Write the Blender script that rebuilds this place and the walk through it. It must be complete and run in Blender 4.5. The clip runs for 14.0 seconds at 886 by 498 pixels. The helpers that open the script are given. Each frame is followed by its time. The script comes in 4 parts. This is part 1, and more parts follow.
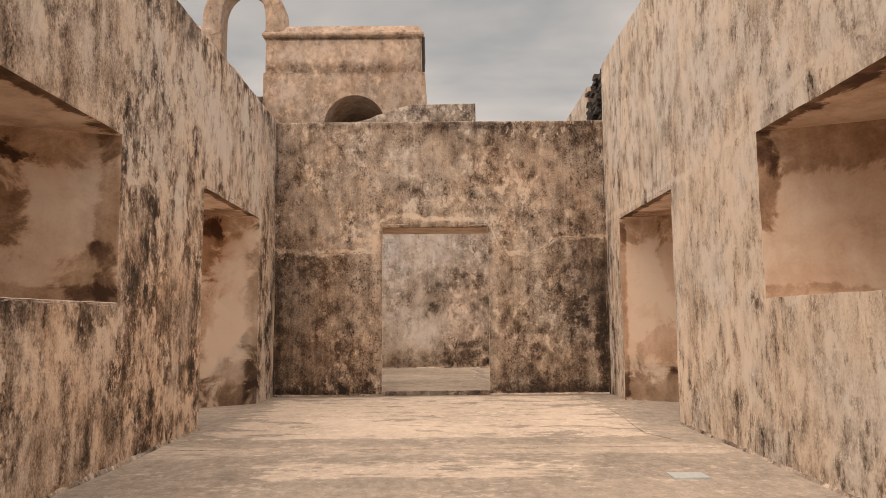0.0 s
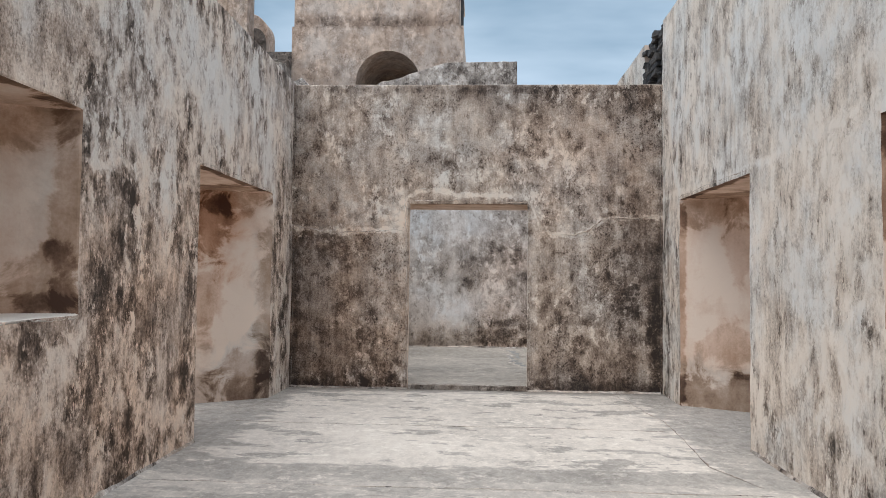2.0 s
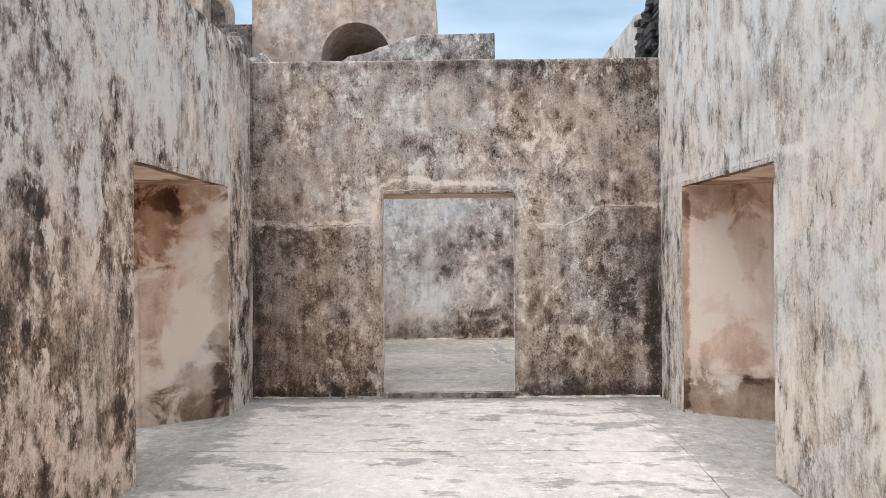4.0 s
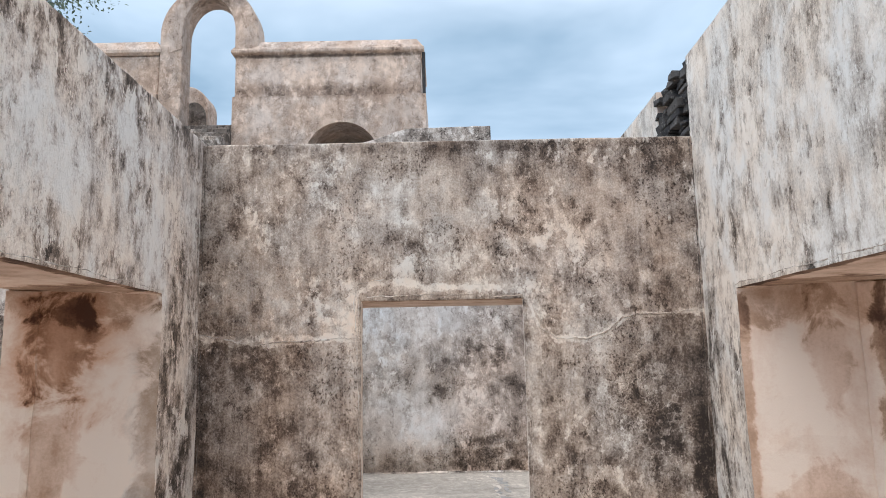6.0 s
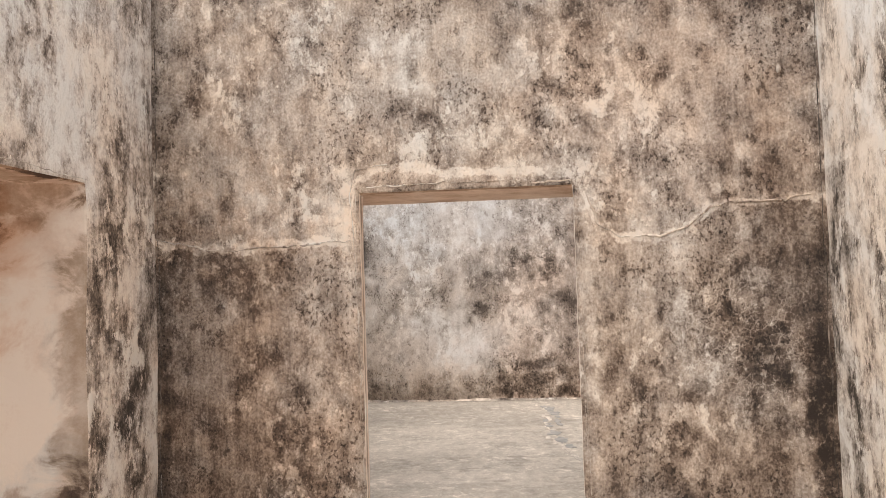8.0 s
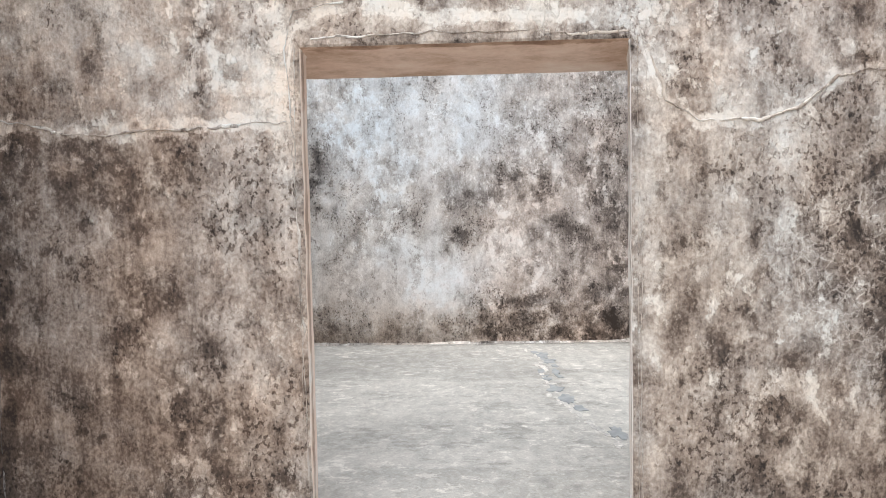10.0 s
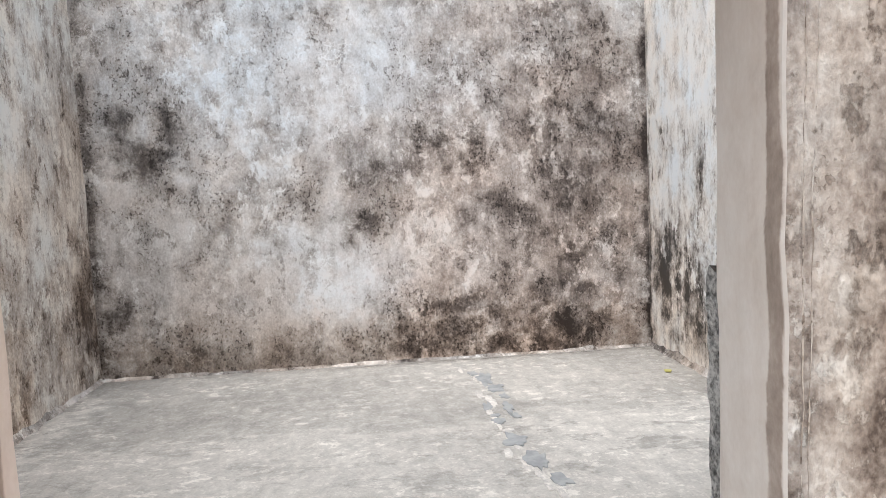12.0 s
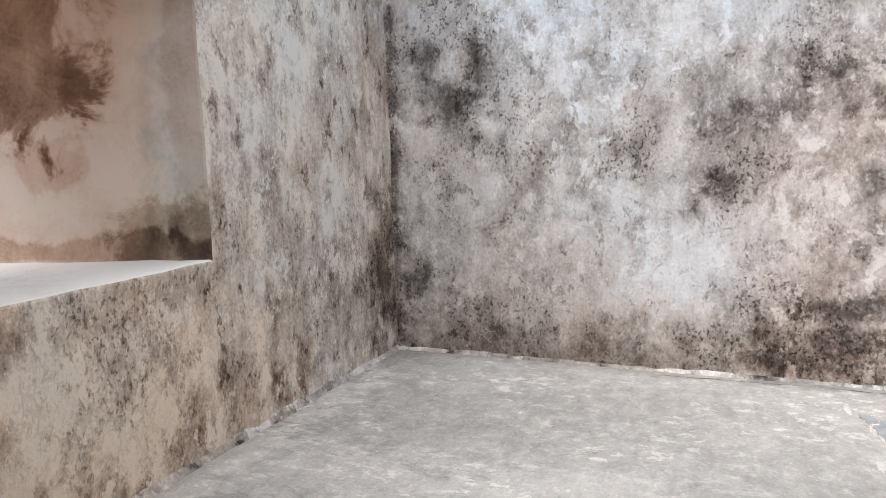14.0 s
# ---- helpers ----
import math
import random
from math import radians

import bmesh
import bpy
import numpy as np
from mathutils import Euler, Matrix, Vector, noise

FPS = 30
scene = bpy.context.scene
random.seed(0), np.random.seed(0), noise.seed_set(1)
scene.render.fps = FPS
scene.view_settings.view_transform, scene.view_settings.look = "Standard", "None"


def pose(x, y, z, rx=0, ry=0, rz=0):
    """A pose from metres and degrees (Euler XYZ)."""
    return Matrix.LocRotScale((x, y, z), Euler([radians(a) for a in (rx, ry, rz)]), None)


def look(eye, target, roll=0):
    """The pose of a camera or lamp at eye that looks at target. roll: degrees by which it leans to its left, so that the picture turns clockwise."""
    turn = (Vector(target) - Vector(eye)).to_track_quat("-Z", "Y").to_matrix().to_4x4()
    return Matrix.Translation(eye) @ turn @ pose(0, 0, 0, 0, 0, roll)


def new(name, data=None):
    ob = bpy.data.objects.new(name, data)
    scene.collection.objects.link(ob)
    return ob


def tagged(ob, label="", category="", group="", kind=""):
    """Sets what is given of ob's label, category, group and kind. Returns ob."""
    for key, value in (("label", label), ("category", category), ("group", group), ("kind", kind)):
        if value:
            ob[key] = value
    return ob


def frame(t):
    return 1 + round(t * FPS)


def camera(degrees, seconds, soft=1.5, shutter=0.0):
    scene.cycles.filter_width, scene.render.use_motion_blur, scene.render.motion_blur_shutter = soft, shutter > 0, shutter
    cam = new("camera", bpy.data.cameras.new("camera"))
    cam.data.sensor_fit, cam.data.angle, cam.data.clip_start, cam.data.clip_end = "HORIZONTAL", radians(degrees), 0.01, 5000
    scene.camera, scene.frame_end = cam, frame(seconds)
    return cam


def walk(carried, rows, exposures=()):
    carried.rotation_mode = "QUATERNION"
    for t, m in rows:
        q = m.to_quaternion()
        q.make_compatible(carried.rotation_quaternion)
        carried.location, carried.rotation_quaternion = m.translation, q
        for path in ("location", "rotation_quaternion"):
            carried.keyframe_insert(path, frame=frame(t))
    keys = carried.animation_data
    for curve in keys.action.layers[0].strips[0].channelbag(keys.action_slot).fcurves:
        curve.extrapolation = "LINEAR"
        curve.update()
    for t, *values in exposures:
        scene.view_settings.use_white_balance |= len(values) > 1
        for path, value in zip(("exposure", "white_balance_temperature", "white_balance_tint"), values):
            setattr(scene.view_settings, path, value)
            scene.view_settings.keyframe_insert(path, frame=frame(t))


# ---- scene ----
cam = camera(63.6, 14.0, soft=0.9)
PATH = [
    (0, (0.074, 0.412, 0.931), (0.078, 2.402, 1.13), -0.5),
    (0.5, (0.084, 0.526, 0.934), (0.055, 2.517, 1.113), -0.4),
    (1, (0.119, 0.842, 0.931), (0.053, 2.835, 1.086), -0.1),
    (1.5, (0.132, 1.123, 1.215), (0.041, 3.117, 1.342), 0.2),
    (2, (0.124, 1.32, 1.301), (0.021, 3.316, 1.375), 0.7),
    (2.5, (0.079, 1.5, 1.523), (-0.007, 3.497, 1.554), 0.7),
    (3, (0.062, 1.629, 1.553), (0.004, 3.628, 1.55), 0.4),
    (5.3, (0.026, 3.0, 1.534), (0.006, 4.999, 1.562), -0.9),
    (5.5, (0.042, 3.15, 1.546), (0.017, 5.149, 1.599), -0.9),
    (6, (0.019, 3.498, 1.628), (0.015, 5.474, 1.933), -1.1),
    (6.5, (0.048, 3.856, 1.627), (0.008, 5.79, 2.132), -0.5),
    (7, (0.083, 4.213, 1.604), (-0.029, 6.169, 2.007), -0.6),
    (7.5, (0.132, 4.604, 1.603), (-0.003, 6.588, 1.811), -1.5),
    (8, (0.224, 4.991, 1.544), (0.055, 6.982, 1.633), -1.8),
    (8.2, (0.255, 5.142, 1.574), (0.07, 7.133, 1.61), -1.8),
    (10.3, (-0.033, 6.802, 1.39), (-0.06, 8.798, 1.275), -1.4),
    (10.5, (-0.04, 6.995, 1.369), (-0.033, 8.991, 1.245), -1.7),
    (11, (-0.048, 7.448, 1.38), (0.044, 9.44, 1.235), -2.2),
    (11.5, (-0.048, 7.874, 1.402), (0.116, 9.861, 1.243), -2.6),
    (12, (-0.038, 8.328, 1.391), (0.149, 10.312, 1.229), -2.6),
    (12.5, (-0.058, 8.747, 1.393), (0.05, 10.736, 1.218), -2.4),
    (13, (-0.079, 9.03, 1.384), (-0.117, 11.02, 1.193), -1.9),
    (13.5, (-0.059, 9.333, 1.371), (-0.374, 11.295, 1.146), -1.1),
    (14, (0.012, 9.559, 1.39), (-0.751, 11.389, 1.128), -1.7),
]
EXPOSURES = [  # seconds, stops, kelvin, tint
    (0.0, 0.2, 9300, 29), (0.5, 0.15, 9150, 29), (1.0, 0.28, 7100, 16), (1.5, 0.4, 6000, 12), (2.0, 0.36, 6000, 12),
    (3.0, 0.5, 5900, 12), (5.3, 0.75, 5950, 13), (5.9, 0.75, 5950, 13), (6.2, 0.4, 6100, 14), (6.5, 0.1, 6800, 20),
    (7.0, -0.05, 7200, 23), (7.5, 0.3, 9600, 35), (8.0, 0.9, 6900, 17), (8.2, 0.95, 6450, 13), (10.3, 1.2, 5700, 9),
    (11.0, 1.2, 5650, 10), (12.0, 1.1, 5800, 11), (13.0, 1.04, 5850, 11), (14.0, 1.17, 5750, 12),
]
walk(cam, [(t, look(eye, target, roll)) for t, eye, target, roll in PATH], EXPOSURES)

# ---- sky and sun ----
SUN_DIRECTION = Vector((0.25, 0.34, -0.84)).normalized()  # the way the light travels
world = bpy.data.worlds.new("overcast_sky")
scene.world = world
world.use_nodes = True
wt = world.node_tree
wn, wl = wt.nodes, wt.links
wn.clear()
sky = wn.new("ShaderNodeTexSky")
sky.sky_type, sky.sun_disc = "NISHITA", False
sky.sun_elevation = math.asin(-SUN_DIRECTION.z)
sky.sun_rotation = math.atan2(-SUN_DIRECTION.x, -SUN_DIRECTION.y)
sky.air_density, sky.dust_density = 1.0, 1.0
wc = wn.new("ShaderNodeTexCoord")
wm = wn.new("ShaderNodeMapping")
wm.inputs["Scale"].default_value = (1.2, 1.2, 3.4)
wl.new(wc.outputs["Generated"], wm.inputs["Vector"])
clouds = wn.new("ShaderNodeTexNoise")
clouds.inputs["Scale"].default_value, clouds.inputs["Detail"].default_value, clouds.inputs["Roughness"].default_value = 1.7, 5.0, 0.5
clouds.inputs["Distortion"].default_value = 0.3
wl.new(wm.outputs["Vector"], clouds.inputs["Vector"])
tone = wn.new("ShaderNodeValToRGB")
tone.color_ramp.elements[0].position, tone.color_ramp.elements[0].color = 0.36, (1.85, 2.7, 3.2, 1)
tone.color_ramp.elements[1].position, tone.color_ramp.elements[1].color = 0.6, (4.35, 5.2, 5.6, 1)
wl.new(clouds.outputs["Fac"], tone.inputs["Fac"])
cover = wn.new("ShaderNodeMix")
cover.data_type = "RGBA"
cover.inputs["Factor"].default_value = 0.82
wl.new(sky.outputs["Color"], cover.inputs["A"])
wl.new(tone.outputs["Color"], cover.inputs["B"])
up = wn.new("ShaderNodeSeparateXYZ")
wl.new(wc.outputs["Generated"], up.inputs[0])
height = wn.new("ShaderNodeMapRange")
height.inputs["From Min"].default_value, height.inputs["From Max"].default_value = 0.42, 1.0
wl.new(up.outputs["Z"], height.inputs["Value"])
zenith = wn.new("ShaderNodeMix")  # an overcast dome is brighter and whiter overhead than near the horizon
zenith.data_type = "RGBA"
wl.new(height.outputs["Result"], zenith.inputs["Factor"])
wl.new(cover.outputs["Result"], zenith.inputs["A"])
zenith.inputs["B"].default_value = (9.6, 9.6, 9.4, 1)
back = wn.new("ShaderNodeBackground")
back.inputs["Strength"].default_value = 0.115
wl.new(zenith.outputs["Result"], back.inputs["Color"])
wout = wn.new("ShaderNodeOutputWorld")
wl.new(back.outputs["Background"], wout.inputs["Surface"])

sun_data = bpy.data.lights.new("sun", "SUN")
sun_data.energy, sun_data.angle, sun_data.color = 1.4, radians(50), (1.0, 0.93, 0.83)
sun = new("sun", sun_data)
sun.matrix_world = look((0, 0, 30), Vector((0, 0, 30)) + SUN_DIRECTION)

# ---- plan ----
XL, XR = -2.06, 2.185          # faces of the side walls of the first room
YD, YD2 = 9.5, 10.18           # the two faces of the wall with the middle doorway
XL2, Y2 = -2.189, 13.95        # left and far wall of the second room
XLO, XRO = -2.88, 3.03         # outer faces of the thick side walls
H, HR = 3.51, 4.25             # heights of the walls
Z2 = 0.045                     # floor of the second room


# ---- materials ----
class Nodes:
    """A short way to write node trees on world positions."""

    def __init__(self, name):
        self.mat = bpy.data.materials.new(name)
        self.mat.use_nodes = True
        self.t = self.mat.node_tree
        self.bsdf = self.t.nodes["Principled BSDF"]
        self.bsdf.inputs["Specular IOR Level"].default_value = 0.25
        self.place = self.t.nodes.new("ShaderNodeNewGeometry").outputs["Position"]

    def link(self, a, b):
        self.t.links.new(a, b)

    def put(self, value, socket):
        if isinstance(value, (int, float)):
            socket.default_value = value
        elif isinstance(value, tuple):
            socket.default_value = (*value, 1) if len(value) == 3 and len(socket.default_value) == 4 else value
        else:
            self.link(value, socket)

    def math(self, op, a, b=0.0, clamp=False):
        n = self.t.nodes.new("ShaderNodeMath")
        n.operation, n.use_clamp = op, clamp
        self.put(a, n.inputs[0]), self.put(b, n.inputs[1])
        return n.outputs[0]

    def scaled(self, scale, shift=(0, 0, 0)):
        n = self.t.nodes.new("ShaderNodeMapping")
        n.inputs["Scale"].default_value, n.inputs["Location"].default_value = scale, shift
        self.link(self.place, n.inputs["Vector"])
        return n.outputs["Vector"]

    def noise(self, scale, detail=6.0, rough=0.6, shift=(0, 0, 0), distortion=0.0):
        n = self.t.nodes.new("ShaderNodeTexNoise")
        n.inputs["Scale"].default_value, n.inputs["Detail"].default_value = 1.0, detail
        n.inputs["Roughness"].default_value, n.inputs["Distortion"].default_value = rough, distortion
        self.link(self.scaled(scale if isinstance(scale, tuple) else (scale,) * 3, shift), n.inputs["Vector"])
        return n.outputs["Fac"]

    def step(self, value, low, high):
        n = self.t.nodes.new("ShaderNodeMapRange")
        n.interpolation_type = "SMOOTHSTEP"
        n.inputs["From Min"].default_value, n.inputs["From Max"].default_value = low, high
        self.put(value, n.inputs["Value"])
        return n.outputs["Result"]

    def mix(self, fac, a, b, blend="MIX"):
        n = self.t.nodes.new("ShaderNodeMix")
        n.data_type, n.blend_type = "RGBA", blend
        self.put(fac, n.inputs["Factor"]), self.put(a, n.inputs["A"]), self.put(b, n.inputs["B"])
        return n.outputs["Result"]

    def blob(self, centre, radii, ragged, soft=0.35, amount=0.9):
        """A mark round a place, for stain and painted shade alike: 1 inside, 0 outside, its edge broken up by a noise.
        """
        inv = tuple(1 / r for r in radii)
        v = self.scaled(inv, tuple(-c * i for c, i in zip(centre, inv)))
        n = self.t.nodes.new("ShaderNodeVectorMath")
        n.operation = "LENGTH"
        self.link(v, n.inputs[0])
        d = self.math("ADD", n.outputs["Value"], self.math("MULTIPLY", self.math("SUBTRACT", ragged, 0.5), 3.2))
        return self.math("MULTIPLY", self.step(d, 1.0 + soft, 1.0 - soft), amount)

    def axis(self, which):
        n = self.t.nodes.new("ShaderNodeSeparateXYZ")
        self.link(self.place, n.inputs[0])
        return n.outputs[which]

    def both(self, a, b):
        return self.math("MULTIPLY", a, b)

    def finish(self, colour, height, bump=0.35, distance=0.02, rough=0.9):
        self.put(colour, self.bsdf.inputs["Base Color"])
        b = self.t.nodes.new("ShaderNodeBump")
        b.inputs["Strength"].default_value, b.inputs["Distance"].default_value = bump, distance
        self.link(height, b.inputs["Height"])
        self.link(b.outputs["Normal"], self.bsdf.inputs["Normal"])
        self.put(rough, self.bsdf.inputs["Roughness"])
        return self.mat


def ramp_of(n, value, colours):
    r = n.t.nodes.new("ShaderNodeValToRGB")
    e = r.color_ramp.elements
    while len(e) < len(colours):
        e.new(0.5)
    for el, (pos, col) in zip(e, colours):
        el.position, el.color = pos, (*col, 1)
    n.link(value, r.inputs["Fac"])
    return r.outputs["Color"]


def total(n, start, terms):
    """start plus each noise, taken about its middle, times its weight."""
    v = start
    for fac, weight in terms:
        v = n.math("ADD", v, n.math("MULTIPLY", n.math("SUBTRACT", fac, 0.5), weight))
    return v


def seam_masks(n, axis, points, ragged, width=0.042):
    """Where an old coat ends along a line of (distance, height): a mask of the line itself and one of all that lies under it."""
    first, last = points[0][0], points[-1][0]
    t = n.math("DIVIDE", n.math("SUBTRACT", n.axis(axis), first), last - first, True)
    line = ramp_of(n, t, [((u - first) / (last - first), (z / 5,) * 3) for u, z in points])
    d = n.math("SUBTRACT", n.axis(2), n.math("MULTIPLY", line, 5.0))
    d = n.math("ADD", d, n.math("MULTIPLY", n.math("SUBTRACT", ragged, 0.5), 0.22))
    on = n.both(n.step(d, -width * 1.2, -width * 0.7), n.step(d, width * 0.9, width * 0.2))
    return on, n.step(d, 0.012, -0.012)


def weathered(name, colours, shift=(0, 0, 0), level=0.5, cloud=1.0, streak=0.6, fine=0.7, mottle=0.8, spots=0.2, stains_and_shade=(), hues=(), drip=1.0,
              warm=((1.06, 0.99, 0.92), (0.985, 1.0, 1.01)), seam=None, crackle=0.0, dashes=0.0, crack_box=None, gain=1.0, scarred=1.0):
    """Old lime plaster. One field of tone carries soft clouds, rain streaks, peeled coats and clustered pits; a ramp of coat colours reads it.
    stains_and_shade: (tone shift, centre, radii). hues: (colour, centre, radii, amount). drip: how far marks are drawn out downwards.
    seam: (axis, points, tone of the line, tone under it). dashes: short dark drips, below the seam where there is one.
    crack_box: (centre, radii) of the field in which fine pale crazing shows. gain: how strongly all of it stands out.
    scarred: the share of dark hollows."""
    n = Nodes(name)
    near = tuple(s + 3.7 for s in shift)
    far = tuple(s - 5.1 for s in shift)
    side = tuple(s * 1.3 + 9.4 for s in shift)
    big = n.noise((0.95, 0.95, 0.8), 2, 0.5, near, 0.3)
    clouds_ = n.noise((3.1, 3.1, 2.7 / drip), 4, 0.56, shift, 0.6)
    blot = n.noise((7.5, 7.5, 6.0 / drip ** 1.2), 9, 0.68, far, 0.15)
    runs = n.noise((7.5, 7.5, 0.75 / drip ** 0.4), 4, 0.55, near, 0.25)
    threads = n.noise((26, 26, 1.9 / drip ** 0.4), 4, 0.6, far, 0.2)
    grain = n.noise((70, 70, 55), 3, 0.6, shift)
    ragged = n.noise(7.0, 10, 0.7, far)
    lively = n.step(n.noise((1.5, 1.5, 1.2), 4, 0.6, side), 0.4, 0.6)
    v = total(n, level, [(big, 0.5 * cloud), (clouds_, 0.85 * cloud), (runs, 0.55 * streak), (threads, 0.3 * streak), (grain, 0.3 * fine)])
    v = n.math("ADD", v, n.math("MULTIPLY", n.both(n.math("SUBTRACT", blot, 0.5), n.math("ADD", n.math("MULTIPLY", lively, 0.85), 0.5)), mottle))
    peel = n.noise((6.5, 6.5, 4.6 / drip ** 1.3), 11, 0.7, near, 0.1)
    on_peel = n.both(n.step(peel, 0.545, 0.60), n.math("ADD", n.math("MULTIPLY", lively, 0.7), 0.3))
    scar = n.noise((9, 9, 6.5 / drip ** 1.3), 11, 0.72, side, 0.1)
    on_scar = n.both(n.step(scar, 0.44, 0.385), n.math("SUBTRACT", 1.1, n.math("MULTIPLY", lively, 0.75)))
    chip = n.noise((24, 24, 17 / drip), 8, 0.7, far, 0.1)
    on_chip = n.both(n.step(chip, 0.57, 0.61), n.math("ADD", n.math("MULTIPLY", lively, 0.8), 0.2))
    v = n.math("ADD", v, n.math("MULTIPLY", on_peel, 0.27 * mottle))
    v = n.math("ADD", v, n.math("MULTIPLY", on_scar, -0.27 * mottle * scarred))
    v = n.math("ADD", v, n.math("MULTIPLY", on_chip, 0.2 * mottle))
    v = n.math("ADD", n.math("MULTIPLY", n.math("SUBTRACT", v, level), gain), level)
    for lift, centre, radii in stains_and_shade:
        v = n.math("ADD", v, n.math("MULTIPLY", n.blob(centre, radii, ragged, 0.75, 1.0), lift))
    under = 1.0
    if seam:
        axis, points, line_tone, under_tone = seam
        on, under = seam_masks(n, axis, points, ragged)
        broken = n.math("ADD", n.math("MULTIPLY", n.step(n.noise(5.5, 3, 0.6, side), 0.36, 0.52), 0.75), 0.25)
        v = n.math("ADD", v, n.math("MULTIPLY", n.both(on, broken), line_tone))
        v = n.math("ADD", v, n.math("MULTIPLY", under, under_tone))
    cluster = n.step(n.math("ADD", n.noise((2.6, 2.6, 2.1 / drip), 5, 0.6, far), n.math("MULTIPLY", n.math("SUBTRACT", clouds_, 0.5), -0.5)), 0.47, 0.6)
    pits = n.noise((52, 52, 40 / drip ** 0.6), 3, 0.55, near)
    on_pits = n.both(n.step(pits, 0.575, 0.61), n.math("ADD", n.math("MULTIPLY", cluster, 0.9), 0.06))
    v = n.math("ADD", v, n.math("MULTIPLY", on_pits, -2.2 * spots))
    if dashes:
        drops = n.noise((24, 24, 6.5), 4, 0.55, side, 0.25)
        fields = n.step(n.noise((2.2, 2.2, 0.8), 3, 0.55, near), 0.42, 0.56)
        v = n.math("ADD", v, n.math("MULTIPLY", n.both(n.both(n.step(drops, 0.59, 0.625), fields), under), -dashes))
    if crackle:
        w = n.t.nodes.new("ShaderNodeTexVoronoi")
        w.feature = "DISTANCE_TO_EDGE"
        w.inputs["Scale"].default_value = 1.0
        warped = n.t.nodes.new("ShaderNodeVectorMath")
        warped.operation = "ADD"
        n.link(n.scaled((19, 19, 19)), warped.inputs[0])
        n.link(n.mix(1.0, (0, 0, 0), n.math("MULTIPLY", ragged, 2.6)), warped.inputs[1])
        n.link(warped.outputs[0], w.inputs["Vector"])
        field = n.step(n.noise(2.1, 6, 0.65, shift), 0.58, 0.64)
        if crack_box:
            field = n.math("MAXIMUM", n.math("MULTIPLY", field, 0.4), n.blob(crack_box[0], crack_box[1], ragged, 0.5, 1.0))
        lines = n.both(n.both(n.step(w.outputs["Distance"], 0.085, 0.03), field), n.step(ragged, 0.42, 0.55))
        v = n.math("ADD", v, n.math("MULTIPLY", lines, crackle))
    c = ramp_of(n, v, colours)
    c = n.mix(1.0, c, n.mix(n.step(n.noise((1.5, 1.5, 1.2), 7, 0.65, far), 0.38, 0.62), warm[0], warm[1]), "MULTIPLY")
    for colour, centre, radii, amount in hues:
        c = n.mix(n.blob(centre, radii, ragged, 0.8, amount), c, n.mix(1.0, c, colour, "MULTIPLY"))
    height = total(n, 0.5, [(clouds_, 0.5), (blot, 0.5), (grain, 0.4)])
    height = n.math("ADD", height, n.math("MULTIPLY", on_pits, -0.35))
    height = n.math("ADD", height, n.math("MULTIPLY", on_peel, 0.28))
    height = n.math("ADD", height, n.math("MULTIPLY", on_chip, 0.18))
    height = n.math("ADD", height, n.math("MULTIPLY", on_scar, -0.25))
    return n.finish(c, height, 0.75, 0.014, 0.93)


def coat(soot, mould, mid, light, pale):
    return ((0.10, soot), (0.30, mould), (0.50, mid), (0.68, light), (0.9, pale))


def render_coat(name, colours, shift=(0, 0, 0), level=0.62, stains_and_shade=(), hues=()):
    """Smooth salmon lime wash inside the deep openings, with damp staining and painted shade that keep crisp edges."""
    n = Nodes(name)
    ragged = n.noise(3.4, 10, 0.64, shift, 0.45)
    broad = n.noise(1.6, 5, 0.55, tuple(s + 2 for s in shift))
    runs = n.noise((7, 7, 1.1), 5, 0.55, shift)
    grain = n.noise(55, 5, 0.65, shift)
    v = total(n, level, [(ragged, 0.7), (broad, 0.5), (runs, 0.35), (grain, 0.22)])
    for lift, centre, radii in stains_and_shade:
        v = n.math("ADD", v, n.math("MULTIPLY", n.blob(centre, radii, ragged, 0.22, 1.0), lift))
    c = ramp_of(n, v, colours)
    for colour, centre, radii, amount in hues:
        c = n.mix(n.blob(centre, radii, ragged, 0.4, amount), c, n.mix(1.0, c, colour, "MULTIPLY"))
    return n.finish(c, total(n, 0.5, [(ragged, 1.0), (grain, 0.3)]), 0.3, 0.012, 0.88)


def band(n, axis, low, high, ragged, wobble=0.5, soft=0.06):
    """1 between two values of one coordinate, with a broken edge."""
    v = n.math("ADD", n.axis(axis), n.math("MULTIPLY", n.math("SUBTRACT", ragged, 0.5), wobble))
    return n.both(n.step(v, low - soft, low + soft), n.step(v, high + soft, high - soft))


